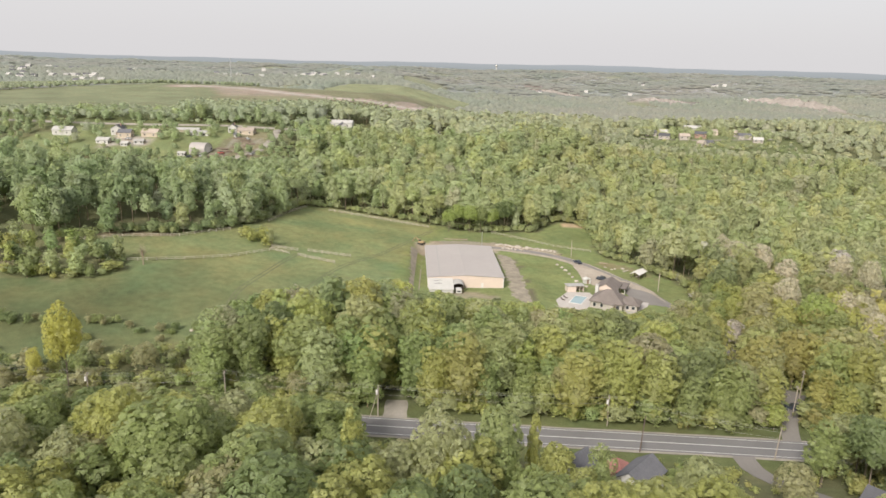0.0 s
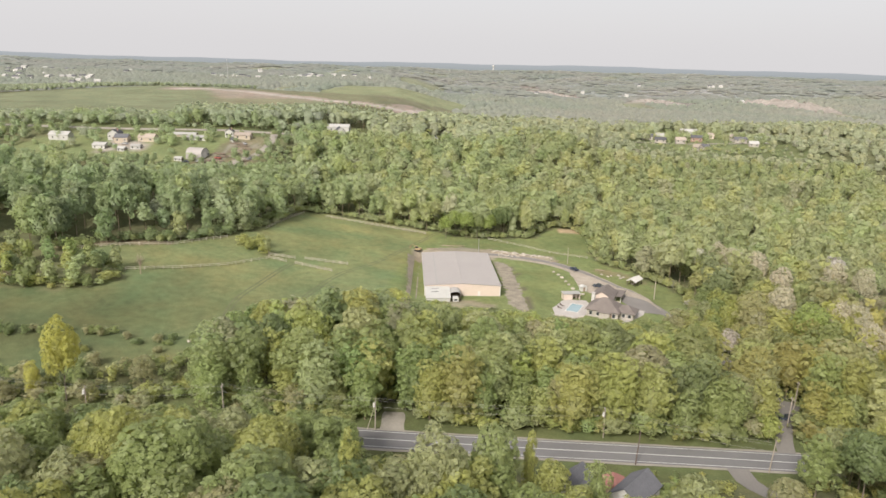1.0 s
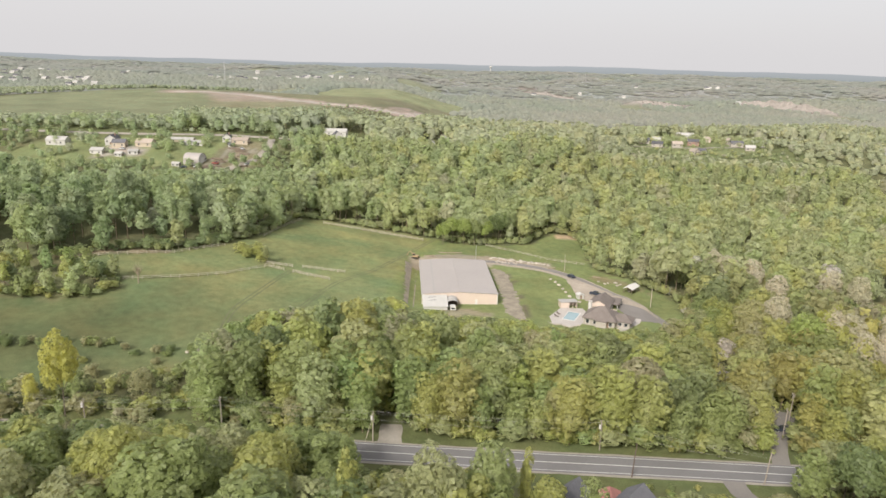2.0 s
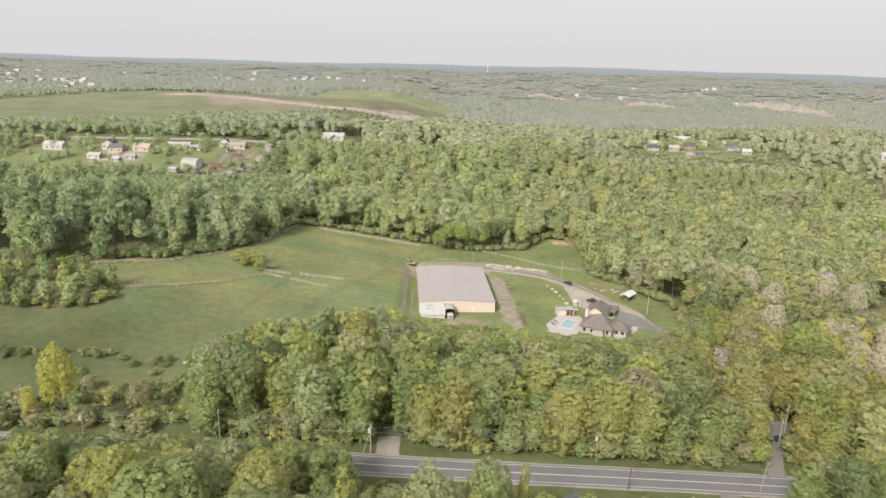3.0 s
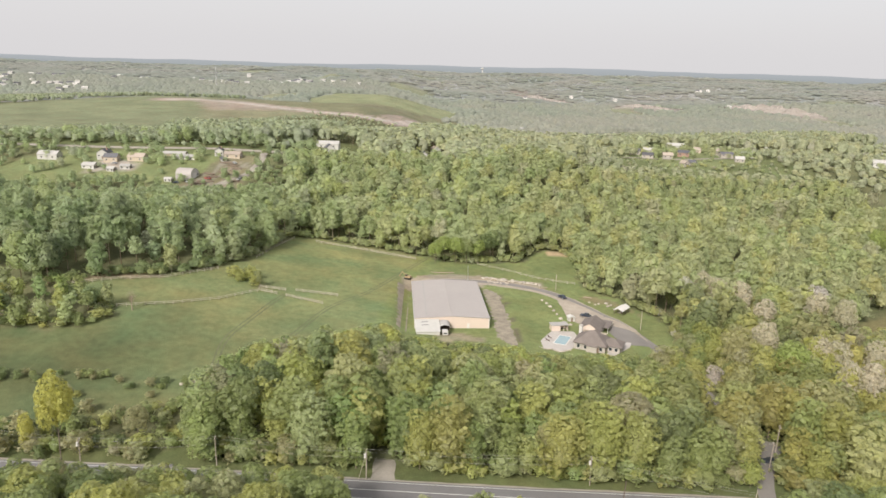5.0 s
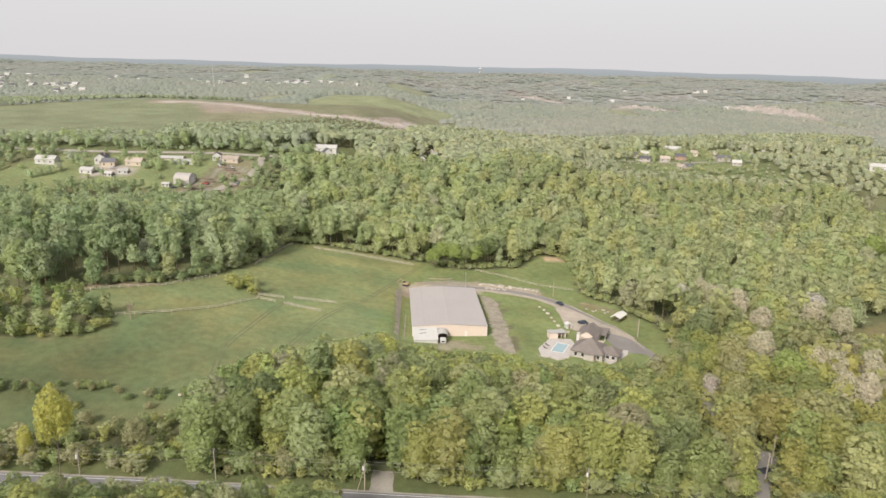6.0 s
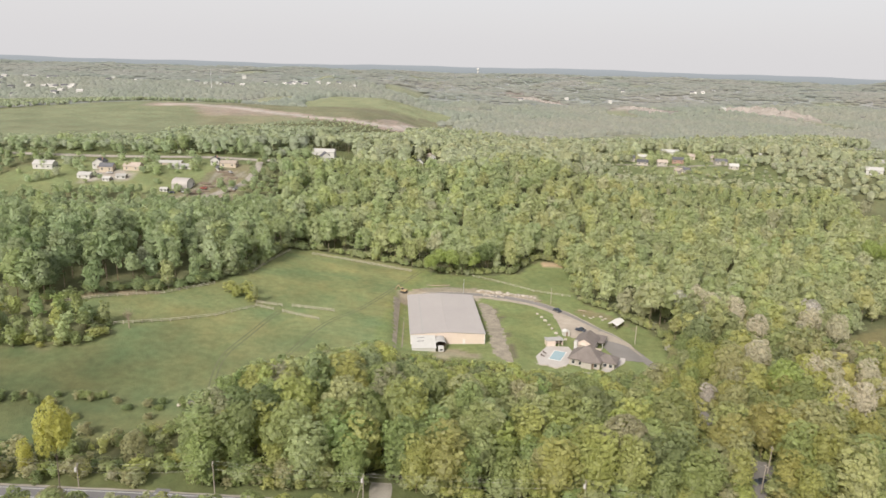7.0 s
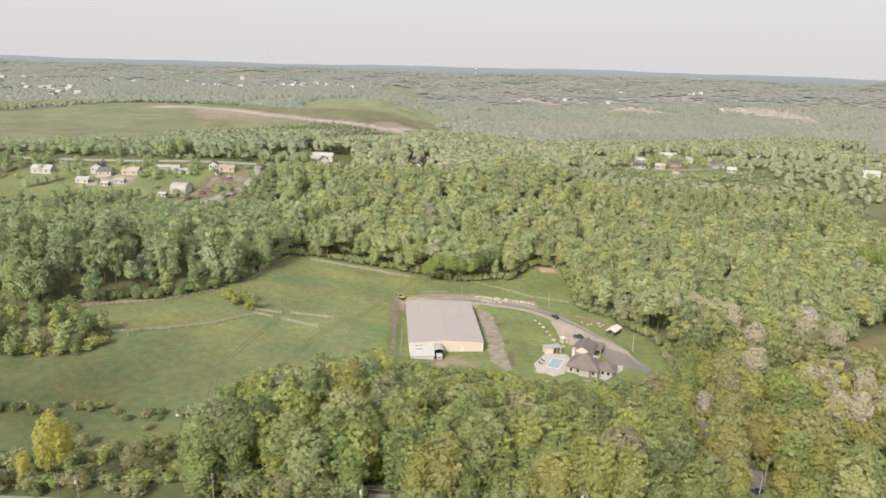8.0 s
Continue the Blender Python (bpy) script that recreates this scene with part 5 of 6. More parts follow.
for yy in (ay0 + 4.6, ay0 + 7.2):
    z0 = 2.5 + slope * (yy - ay0 + 0.3)
    part("roof_vent", solid([(ax0 + 2, yy, z0 + 0.03), (ax0 + 5, yy + 0.5, z0 + 0.1), (ax0 + 5, yy + 0.9, z0 + 0.17), (ax0 + 2, yy + 0.4, z0 + 0.1)], [(0, 1, 2, 3)]), M_GREYROOF, annex, "dark vent slot in the roof")
for i in range(11):
    xx = ax0 + 0.5 + i * (ax1 - ax0 - 1) / 10
    part("roof_rib", solid([(xx - 0.05, ay0 - 0.28, 2.505), (xx + 0.05, ay0 - 0.28, 2.505), (xx + 0.05, ay1, 4.055), (xx - 0.05, ay1, 4.055), (xx, ay0 - 0.28, 2.58), (xx, ay1, 4.13)], [(0, 4, 5, 3), (4, 1, 2, 5), (0, 1, 4), (2, 3, 5)]), M_WHITE, annex)
stall = thing("open_shed", pose(BARN_C[0], BARN_C[1], -0.6, 0, 0, BARN_ROT), "small open-fronted brown shed with a rounded pale roof", "shed")
sx0, sx1, sy0, sy1 = ax1 + 0.25, ax1 + 4.3, -L2 - 6.5, -L2 - 0.2
arc = [((sx0 + sx1) / 2 - 2.2 * math.cos(q), 2.5 + 1.25 * math.sin(q)) for q in np.linspace(0, math.pi, 9)]
bm = solid([(px, yy, pz + up) for yy in (sy0, sy1) for up in (0, 0.1) for px, pz in arc], [(i, i + 1, i + 19, i + 18) for i in range(8)] + [(i + 9, i + 27, i + 28, i + 10) for i in range(8)] + [(i, i + 9, i + 10, i + 1) for i in range(8)])
bmesh.ops.recalc_face_normals(bm, faces=bm.faces)
part("roof", bm, M_PALEROOF, stall, "pale rounded sheet roof")
for px in (sx0 + 0.1, sx1 - 0.25):
    part("post", box(px, px + 0.16, sy0 + 0.1, sy0 + 0.26, -0.8, 2.5), M_DARKWOOD, stall)
part("back_wall", box(sx0, sx1, sy1 - 2.0, sy1 - 1.85, -0.8, 2.5), M_DARKWOOD, stall)
part("side_wall", box(sx1 - 0.12, sx1, sy0 + 0.3, sy1 - 2.0, -0.8, 2.5), M_DARKWOOD, stall)
trailer = thing("stock_trailer", pose(8.2, 262.6, gh(8.2, 262.6), 0, 0, BARN_ROT), "small white trailer parked before the open shed", "trailer")
part("body", box(-1.1, 1.1, -1.6, 1.6, 0.5, 1.9, 0.08), M_WHITE, trailer)
part("window", box(-0.6, 0.6, -1.63, -1.58, 1.0, 1.6), M_GLASS, trailer)
for sx in (-1.15, 1.15):
    part("wheel", rod((sx - 0.1, 0, 0.35), (sx + 0.1, 0, 0.35), 0.35, sides=12), M_RUBBER, trailer)

# ---- the house with its pool ----
HZ, HT = -3.0, -25.0
home = thing("farmhouse", pose(66.4, 260.2, HZ, 0, 0, HT), "rambling stone house with brown shingled hip roofs", "house")
part("wall", box(-6, 6, -5, 5.2, -1.0, 2.9), M_STONEWALL, home)
main_roof = hip_roof(12, 10.2, 2.95, 3.9, 0.6, M_SHINGLE, home)
part("wing_wall", box(6.02, 11.2, -2.5, 4.0, -1.0, 2.6), M_STONEWALL, home)
hip_roof(8.0, 6.5, 2.65, 2.2, 0.5, M_SHINGLE, home, "wing_roof", 7.7, 0.75)
for xx in (-4.4, -1.6, 1.4, 4.4):
    wall_window(home, xx, -5, 1.5, 1.1, 1.5, 0)
for yy in (-2.6, 2.4):
    wall_window(home, -6, yy, 1.5, 1.2, 1.5, -90)
for xx in (7.6, 9.8):
    wall_window(home, xx, -2.5, 1.4, 1.2, 1.3, 0)
part("door", box(2.6, 3.7, -5.06, -4.97, 0, 2.1), M_DOOR, home)
part("chimney", box(-6.5, -5.3, 4.3, 5.6, -0.5, 6.4, 0.05), M_WHITE, home, "whitewashed chimney stack")
part("chimney_cap", box(-6.6, -5.2, 4.2, 5.7, 6.4, 6.55, 0.03), M_CONCRETE, home)
part("front_bay", box(-1.0, 3.0, -6.2, -5.02, -1.0, 2.5), M_STONEWALL, home)
part("bay_roof", solid([(-1.3, -6.5, 2.5), (3.3, -6.5, 2.5), (3.3, -4.6, 3.2), (-1.3, -4.6, 3.2), (-1.3, -6.5, 2.62), (3.3, -6.5, 2.62), (3.3, -4.6, 3.32), (-1.3, -4.6, 3.32)],
                        [(3, 2, 1, 0), (4, 5, 6, 7), (0, 1, 5, 4), (1, 2, 6, 5), (2, 3, 7, 6), (3, 0, 4, 7)]), M_SHINGLE, home)
garage = thing("garage", pose(69.9, 276.8, HZ, 0, 0, HT), "cream gabled garage with a brown shingled roof", "garage")
gable_walls(8.2, 11, -1, 3.0, 2.3, M_CREAM, garage)
gable_roof(8.2, 11, 3.0, 2.3, 0.45, 0.18, M_SHINGLE, garage)
wall_window(garage, 0.2, -5.5, 1.9, 1.8, 1.3, 0)
part("garage_door", box(4.08, 4.16, -3.6, -0.4, 0, 2.3), M_TRIM, garage)
part("garage_door", box(4.08, 4.16, 0.6, 3.8, 0, 2.3), M_TRIM, garage)
part("link_wall", box(-1.5, 7.5, -8.6, -5.6, -1, 2.5), M_BUFF, garage)
gable_roof(3.4, 9.4, 2.5, 0.9, 0.2, 0.15, M_SHINGLE, garage, "link_roof", 3.0, -7.1)
carport = thing("carport", pose(76.0, 279.7, HZ, 0, 0, HT), "low carport with a pale roof beside the garage", "carport")
part("roof", box(-2.4, 2.6, -5.0, 4.6, 2.4, 2.6, 0.04), M_SHINGLE, carport)
for px in (-2.2, 2.3):
    for py in (-4.7, 4.3):
        part("post", box(px - 0.08, px + 0.08, py - 0.08, py + 0.08, -0.5, 2.4), M_TRIM, carport)
patch("patio", [(69.5, 250.5), (73.5, 251.6), (81.5, 259.8), (83.3, 264.6), (80.4, 265.2), (75.5, 256.0), (71.0, 254.0)], 0.16, M_CONCRETE, "pale concrete patio wrapping the house corner", "patio", 0.8, level=HZ)
patch("front_path", [(61.5, 250.6), (64.6, 248.2), (69.0, 248.0), (70.4, 250.4), (66.5, 250.3)], 0.12, M_CONCRETE, "pale stone edging before the house front", "path", 0.6, level=HZ)
DECK = [(44.6, 261.6), (45.6, 258.6), (47.6, 257.0), (49.6, 257.4), (51.2, 255.6), (53.0, 254.3), (54.8, 255.4), (57.6, 257.0), (60.8, 261.4), (63.2, 269.6), (62.2, 276.0), (53.2, 276.6), (49.6, 270.2), (47.2, 266.2)]
deck = patch("pool_deck", DECK,
             0.14, M_CONCRETE, "pale concrete pool deck with an uneven stone edge", "deck", 0.8, level=HZ)
pool = thing("swimming_pool", pose(55.8, 266.4, HZ + 0.14, 0, 0, HT), "rectangular blue swimming pool in a pale concrete deck", "pool")
part("water", box(-2.3, 2.3, -4.7, 4.7, -0.05, 0.035), M_WATER, pool)
for a in ((-2.6, 2.6, -5.0, -4.7), (-2.6, 2.6, 4.7, 5.0), (-2.6, -2.3, -4.7, 4.7), (2.3, 2.6, -4.7, 4.7)):
    part("coping", box(*a, -0.04, 0.09, 0.02), M_TRIM, pool)
for i in range(16):
    a = DECK[:8]
    (x0, y0), (x1, y1) = a[i // 2 % 7], a[i // 2 % 7 + 1]
    s = 0.25 + 0.5 * (i % 2)
    st = thing("edging_stone", pose(x0 + (x1 - x0) * s, y0 + (y1 - y0) * s - 0.3, HZ, 0, 0, i * 47), "pale rough stone along the pool deck edge", "rock", "deck edging stones")
    bm = bmesh.new()
    bmesh.ops.create_icosphere(bm, subdivisions=2, radius=0.55)
    for v in bm.verts:
        v.co *= 1 + 0.3 * noise.noise(v.co * 2.1 + Vector((i * 3.1, 0, 0)))
        v.co.z = v.co.z * 0.5 + 0.15
    part("stone", bm, M_STONE, st)
for i, (lx, ly, tn) in enumerate(((49.6, 265.6, 40), (51.0, 268.6, 40))):
    lg = thing("sun_lounger", pose(lx, ly, HZ + 0.14, 0, 0, tn), "dark sun lounger lying on the pool deck", "lounger", "pool loungers")
    part("seat", box(-0.35, 0.35, -1.0, 0.45, 0.3, 0.4, 0.03), M_DARKWOOD, lg)
    part("backrest", solid([(-0.35, 0.45, 0.3), (0.35, 0.45, 0.3), (0.35, 1.0, 0.75), (-0.35, 1.0, 0.75), (-0.35, 0.45, 0.4), (0.35, 0.45, 0.4), (0.35, 1.0, 0.85), (-0.35, 1.0, 0.85)], [(3, 2, 1, 0), (4, 5, 6, 7), (0, 1, 5, 4), (1, 2, 6, 5), (2, 3, 7, 6), (3, 0, 4, 7)]), M_DARKWOOD, lg)
    for px in (-0.3, 0.3):
        for py in (-0.9, 0.4):
            part("leg", box(px - 0.03, px + 0.03, py - 0.03, py + 0.03, 0, 0.3), M_DARKWOOD, lg)
bath = thing("pool_house", pose(56.4, 278.4, HZ, 0, 0, 8), "cream flat-roofed pool house with an open front", "pool house")
part("back_wall", box(-3.5, 3.5, 1.5, 1.7, -0.5, 2.5), M_CREAM, bath)
part("side_wall", box(-3.5, -3.3, -1.7, 1.5, -0.5, 2.5), M_CREAM, bath)
part("side_wall", box(3.3, 3.5, -1.7, 1.5, -0.5, 2.5), M_CREAM, bath)
part("front_wall", box(-3.3, 0.2, -1.7, -1.55, -0.5, 2.5), M_CREAM, bath)
part("front_post", box(1.6, 1.8, -1.7, -1.5, -0.5, 2.5), M_CREAM, bath)
part("roof", box(-3.8, 3.8, -2.0, 2.0, 2.5, 2.75, 0.05), M_PALEROOF, bath)
hut = thing("garden_hut", pose(63.7, 289.6, gh(63.7, 289.6), 0, 0, 12), "small white hut beside the driveway", "hut")
gable_walls(2.6, 2.4, -0.4, 1.9, 0.5, M_WHITE, hut)
gable_roof(2.6, 2.4, 1.9, 0.5, 0.25, 0.1, M_WHITE, hut)
part("door", box(-0.4, 0.4, -1.25, -1.18, 0, 1.8), M_DOOR, hut)
shelter = thing("picnic_shelter", pose(89.3, 302.4, gh(89.3, 302.4), 0, 0, -38), "open timber shelter with a pale gabled roof", "shelter")
gable_roof(4.0, 8.0, 2.4, 0.9, 0.3, 0.14, M_TRIM, shelter)
for px in (-1.8, 1.8):
    for py in (-3.7, 0, 3.7):
        part("post", box(px - 0.1, px + 0.1, py - 0.1, py + 0.1, -0.6, 2.45), M_DARKWOOD, shelter)
part("table", box(-0.5, 0.5, -2.6, 2.6, 0.7, 0.8), M_WOOD, shelter)


# ---- vehicles ----
def car(x, y, turn, paint, label, kind="car", tall=1.0, level=None):
    c = thing(kind, pose(x, y, (gh(x, y) if level is None else level) + 0.1, 0, 0, turn), label, "vehicle")
    part("body", box(-0.95, 0.95, -2.3, 2.3, 0.35, 0.95 * tall, 0.12), paint, c)
    vs = [(-0.85, -1.5, 0.95 * tall), (0.85, -1.5, 0.95 * tall), (0.85, 1.2, 0.95 * tall), (-0.85, 1.2, 0.95 * tall), (-0.7, -1.0, 1.5 * tall), (0.7, -1.0, 1.5 * tall), (0.7, 0.5, 1.5 * tall), (-0.7, 0.5, 1.5 * tall)]
    part("cabin", solid(vs, [(0, 1, 5, 4), (1, 2, 6, 5), (2, 3, 7, 6), (3, 0, 4, 7), (4, 5, 6, 7), (3, 2, 1, 0)]), M_GLASS, c)
    part("roof", box(-0.72, 0.72, -1.0, 0.52, 1.5 * tall, 1.5 * tall + 0.06, 0.02), paint, c)
    for sx in (-0.95, 0.95):
        for sy in (-1.45, 1.45):
            w = part("wheel", rod((sx - 0.1, sy, 0.34), (sx + 0.1, sy, 0.34), 0.34, sides=14), M_RUBBER, c)
            part("rim", rod((sx - 0.11, sy, 0.34), (sx + 0.11, sy, 0.34), 0.2, sides=10), M_METAL, w)
    return c


car(71.2, 294.2, 60, M_DARKCAR, "dark pickup parked on the forecourt", "pickup", 1.15)
car(65.2, 318.8, 30, M_DARKCAR, "small dark utility vehicle standing on the drive", "utility_vehicle", 0.95)
car(-151, 487, 70, M_REDCAR, "faded red truck in the farmyard", "truck", 1.3)
car(-163, 480, 20, M_PALECAR, "pale car parked by the arched farm building")
car(-170, 478, 100, M_DARKCAR, "dark car parked in the farmyard")
car(-230, 506, 10, M_PALECAR, "pale car parked between the farmhouses")
car(-224, 510, 80, M_PALECAR, "pale car parked between the farmhouses")
car(-141, 518, 60, M_PALECAR, "pale vehicle parked on the dirt yard")
car(-130, 490, 150, M_PALECAR, "pale vehicle standing beside the dirt track")
car(97.6, 175.6, 80, M_DARKCAR, "dark car parked at the edge of the woodland drive")

digger = thing("excavator", pose(-8.6, 329.5, gh(-8.6, 329.5), 0, 0, 70) @ Matrix.Scale(0.8, 4), "yellow excavator parked behind the barn", "excavator")
for sx in (-1.15, 1.15):
    part("track", box(sx - 0.3, sx + 0.3, -1.9, 1.9, 0, 0.8, 0.18), M_RUBBER, digger)
part("body", box(-1.3, 1.3, -2.1, 1.3, 0.9, 2.0, 0.12), M_ORANGE, digger)
part("cab", box(-1.25, -0.15, -0.2, 1.25, 2.0, 3.1, 0.1), M_GLASS, digger)
part("cab_roof", box(-1.3, -0.1, -0.25, 1.3, 3.1, 3.2, 0.03), M_ORANGE, digger)
arm = part("boom", rod((0.4, 1.0, 1.6), (0.4, 3.6, 4.0), 0.26, 0.2, 6), M_ORANGE, digger)
part("stick", rod((0.4, 3.5, 4.0), (0.4, 5.4, 1.8), 0.2, 0.15, 6), M_ORANGE, arm)
part("bucket", box(-0.1, 0.9, 4.9, 5.7, 0.7, 1.7, 0.15), M_RUST, arm)


# ---- poles and wires ----
def pole(x, y, tall, label, mat=None, arm_len=1.6, pot=False, lean=0.0, name="utility_pole", arm_turn=0.0):
    p = thing(name, pose(x, y, gh(x, y), 0, lean, 0), label, "pole", "poles")
    part("post", rod((0, 0, -0.8), (0, 0, tall), 0.17, 0.11, 8), mat or M_WOOD, p)
    if arm_len:
        r = Matrix.Rotation(radians(arm_turn), 4, "Z")
        a = part("crossarm", box(-0.06, 0.06, -arm_len / 2, arm_len / 2, tall - 0.75, tall - 0.62, turn=r), mat or M_WOOD, p)
        for sy in (-0.45, 0.45):
            part("insulator", rod(r @ Vector((0, sy * arm_len, tall - 0.62)), r @ Vector((0, sy * arm_len, tall - 0.4)), 0.06, 0.04, 6), M_TRIM, a)
    if pot:
        part("transformer", rod((-0.35, -0.1, tall - 2.3), (-0.35, -0.1, tall - 1.2), 0.28, 0.28, 10), M_TRIM, p, "pale grey transformer can")
    return p


def sag(name, a, b, dip, r=0.016, label="thin overhead cable between two poles"):
    bm = bmesh.new()
    a, b = Vector(a), Vector(b)
    pts = [a.lerp(b, i / 12) - Vector((0, 0, dip * 4 * (i / 12) * (1 - i / 12))) for i in range(13)]
    rings = [[bm.verts.new(p + Vector((0, r * math.cos(a), r * math.sin(a)))) for a in (0, 1.57, 3.14, 4.71)] for p in pts]
    for p, q in zip(rings, rings[1:]):
        for i in range(4):
            bm.faces.new((p[i], p[(i + 1) % 4], q[(i + 1) % 4], q[i]))
    me = bpy.data.meshes.new(name)
    bm.to_mesh(me)
    bm.free()
    me.materials.append(M_CABLE)
    return tagged(new(name, me), label, "cable", "overhead cables")


LINE = [(-160, 167.0), (-122, 166.0), (-87.9, 164.4), (-52.2, 161.6), (-14.2, 160.6), (43.4, 161.0), (79.6, 147.6)]
TALL = [9.4, 9.0, 6.8, 10.4, 8.6, 8.4, 7.9]
for i, (px, py) in enumerate(LINE[:-1]):
    pole(px, py, TALL[i], "weathered wooden utility pole beside the road", pot=i in (2, 4, 5), lean=0.6 * (-1) ** i)
pole(79.6, 147.6, 8.6, "pale leaning wooden pole at the side road", arm_len=0, lean=4.0)
pole(48.4, 149.0, 9.2, "dark wooden pole on the road's south edge", M_DARKWOOD, arm_len=0, lean=3.0)
pole(101.2, 180.0, 10.0, "weathered wooden utility pole beside the woodland drive", lean=1.5)
pole(94.9, 170.6, 9.0, "weathered wooden utility pole at the drive's mouth", lean=2.0)
for (ax, ay), (bx, by), ta, tb in zip(LINE, LINE[1:], TALL, TALL[1:]):
    for off, drop in ((-0.65, 0.3), (0.65, 0.3), (0.0, 2.2)):
        sag("power_cable", (ax, ay + off, gh(ax, ay) + ta - drop), (bx, by + off, gh(bx, by) + tb - drop), 0.7 if drop < 1 else 0.9)
sag("power_cable", (43.4, 161.0, gh(43.4, 161) + 8), (94.9, 170.6, gh(94.9, 170.6) + 8.6), 1.0)
sag("power_cable", (94.9, 170.6, gh(94.9, 170.6) + 8.6), (101.2, 180.0, gh(101.2, 180) + 9.6), 0.3)
guy = rod((-14.2, 160.6, gh(-14, 160) + 7.0), (-16.2, 160.2, gh(-16, 160)), 0.06, 0.06, 5)
me = bpy.data.meshes.new("brace_pole")
guy.to_mesh(me)
guy.free()
me.materials.append(M_WOOD)
tagged(new("brace_pole", me), "slanted wooden brace against the utility pole", "pole")
pole(21.0, 334.6, 7.6, "pale slender lamp pole behind the barn", M_METAL, arm_len=0.9, name="lamp_pole")
pole(64.0, 329.6, 8.2, "weathered wooden pole beside the drive", arm_len=0, lean=-1)
pole(92.4, 282.8, 8.2, "weathered wooden pole beside the drive near the house", arm_len=0)
mast = thing("radio_mast", pose(-436, 1500, gh(-436, 1500), 0, 0, 0) @ Matrix.Scale(1.5, 4), "slender lattice radio mast beyond the bare hilltop", "mast")
for a in range(3):
    part("leg", rod((0.9 * math.cos(a * 2.09), 0.9 * math.sin(a * 2.09), -1), (0.35 * math.cos(a * 2.09), 0.35 * math.sin(a * 2.09), 32), 0.16, 0.12, 5), M_METAL, mast)
for i in range(10):
    for a in range(3):
        z0, r = i * 3.1, 0.88 - i * 0.052
        part("brace", rod((r * math.cos(a * 2.09), r * math.sin(a * 2.09), z0), (r * math.cos(a * 2.09 + 2.09), r * math.sin(a * 2.09 + 2.09), z0 + 3.1), 0.07, 0.07, 4), M_METAL, mast)


# ---- fences, stones and heaps ----
def fence(points, rails, label, spacing=3.0, tall=1.25, wide=0.085):
    """A post-and-rail fence along a line of the plan."""
    f = thing("fence", pose(points[0][0], points[0][1], gh(*points[0])), label, "fence", "pasture fences")
    ox, oy, oz = points[0][0], points[0][1], gh(*points[0])
    spots = []
    for (ax, ay), (bx, by) in zip(points, points[1:]):
        n = max(1, round(math.hypot(bx - ax, by - ay) / spacing))
        spots += [(ax + (bx - ax) * i / n, ay + (by - ay) * i / n) for i in range(n)]
    spots.append(points[-1])
    local = [Vector((px - ox, py - oy, gh(px, py) - oz)) for px, py in spots]
    for v in local:
        part("post", box(v.x - 0.09, v.x + 0.09, v.y - 0.09, v.y + 0.09, v.z - 0.4, v.z + tall + 0.1), M_RAIL, f)
    for a, b in zip(local, local[1:]):
        for i in range(rails):
            h = Vector((0, 0, tall * (i + 0.9) / rails))
            part("rail", rod(a + h, b + h, wide, wide, 5), M_RAIL, f)
    return f


fence([(-70.4, 289.4), (-59.6, 289.8)], 3, "pale weathered rail fence standing in the meadow")
fence([(-55.5, 290.9), (-37.6, 291.3)], 3, "pale weathered rail fence standing in the meadow")
fence([(-70.1, 286.1), (-62.2, 284.6)], 3, "pale weathered rail fence standing in the meadow")
fence([(-58.3, 283.8), (-42.6, 280.3)], 3, "pale weathered rail fence standing in the meadow")
fence([(-116, 255), (-97.7, 262.8), (-82.7, 271.8), (-70.3, 284.6)], 2, "long pale rail fence crossing the lower meadow", 3.6)
fence([(-60, 377), (-31.8, 372.2), (-5.5, 365.0)], 3, "long pale rail fence along the upper field edge", 3.2)
fence([(-141, 266), (-126.5, 275.4), (-107.4, 285.2), (-91.6, 302.5)], 2, "pale rail fence along the foot of the wood", 3.6)
fence([(-80, 325), (-76, 352), (-72, 378)], 2, "pale rail fence beside the dark wood", 4)
fence([(28, 366), (44, 357), (58, 347), (76, 342)], 2, "pale rail fence behind the driveway", 3.4)


def stone(x, y, size, i, label, group):
    st = thing("rock", pose(x, y, gh(x, y), 0, 0, i * 61), label, "rock", group)
    bm = bmesh.new()
    bmesh.ops.create_icosphere(bm, subdivisions=2, radius=size)
    for v in bm.verts:
        v.co *= 1 + 0.34 * noise.noise(v.co * (1.6 / size) + Vector((i * 2.7, i, 0)))
        v.co.z = v.co.z * 0.62 + size * 0.3
        v.co.x *= 1.2
    part("stone", bm, M_STONE, st)


k = np.random.RandomState(40)
for i in range(46):
    s = i / 45
    stone(29 + 28 * s + k.uniform(-0.7, 0.7), 341.5 - 4.5 * s ** 1.6 + k.uniform(-1.3, 1.3), k.uniform(0.45, 0.9), i, "pale quarried rock in a row behind the drive", "row of rocks")
for i in range(14):
    stone(31 + k.uniform(0, 10), 334.8 + k.uniform(-0.6, 1.4), k.uniform(0.5, 0.95), i + 50, "pale quarried rock in a heap beside the drive", "heap of rocks")
for i, (bx, by) in enumerate(((54.6, 312.7), (56.1, 308.6), (57.0, 304.4), (57.9, 299.2), (58.6, 295.2), (59.6, 291.2), (60.2, 287.5), (62.6, 284.0))):
    stone(bx, by, 0.62 + 0.1 * (i % 3), i + 80, "large pale boulder set along the lawn's edge", "lawn boulders")
for i in range(9):
    stone(82 + k.uniform(-5, 6), 313 + k.uniform(-3, 3), k.uniform(0.4, 0.8), i + 100, "pale rock lying in the rough grass", "scattered rocks")
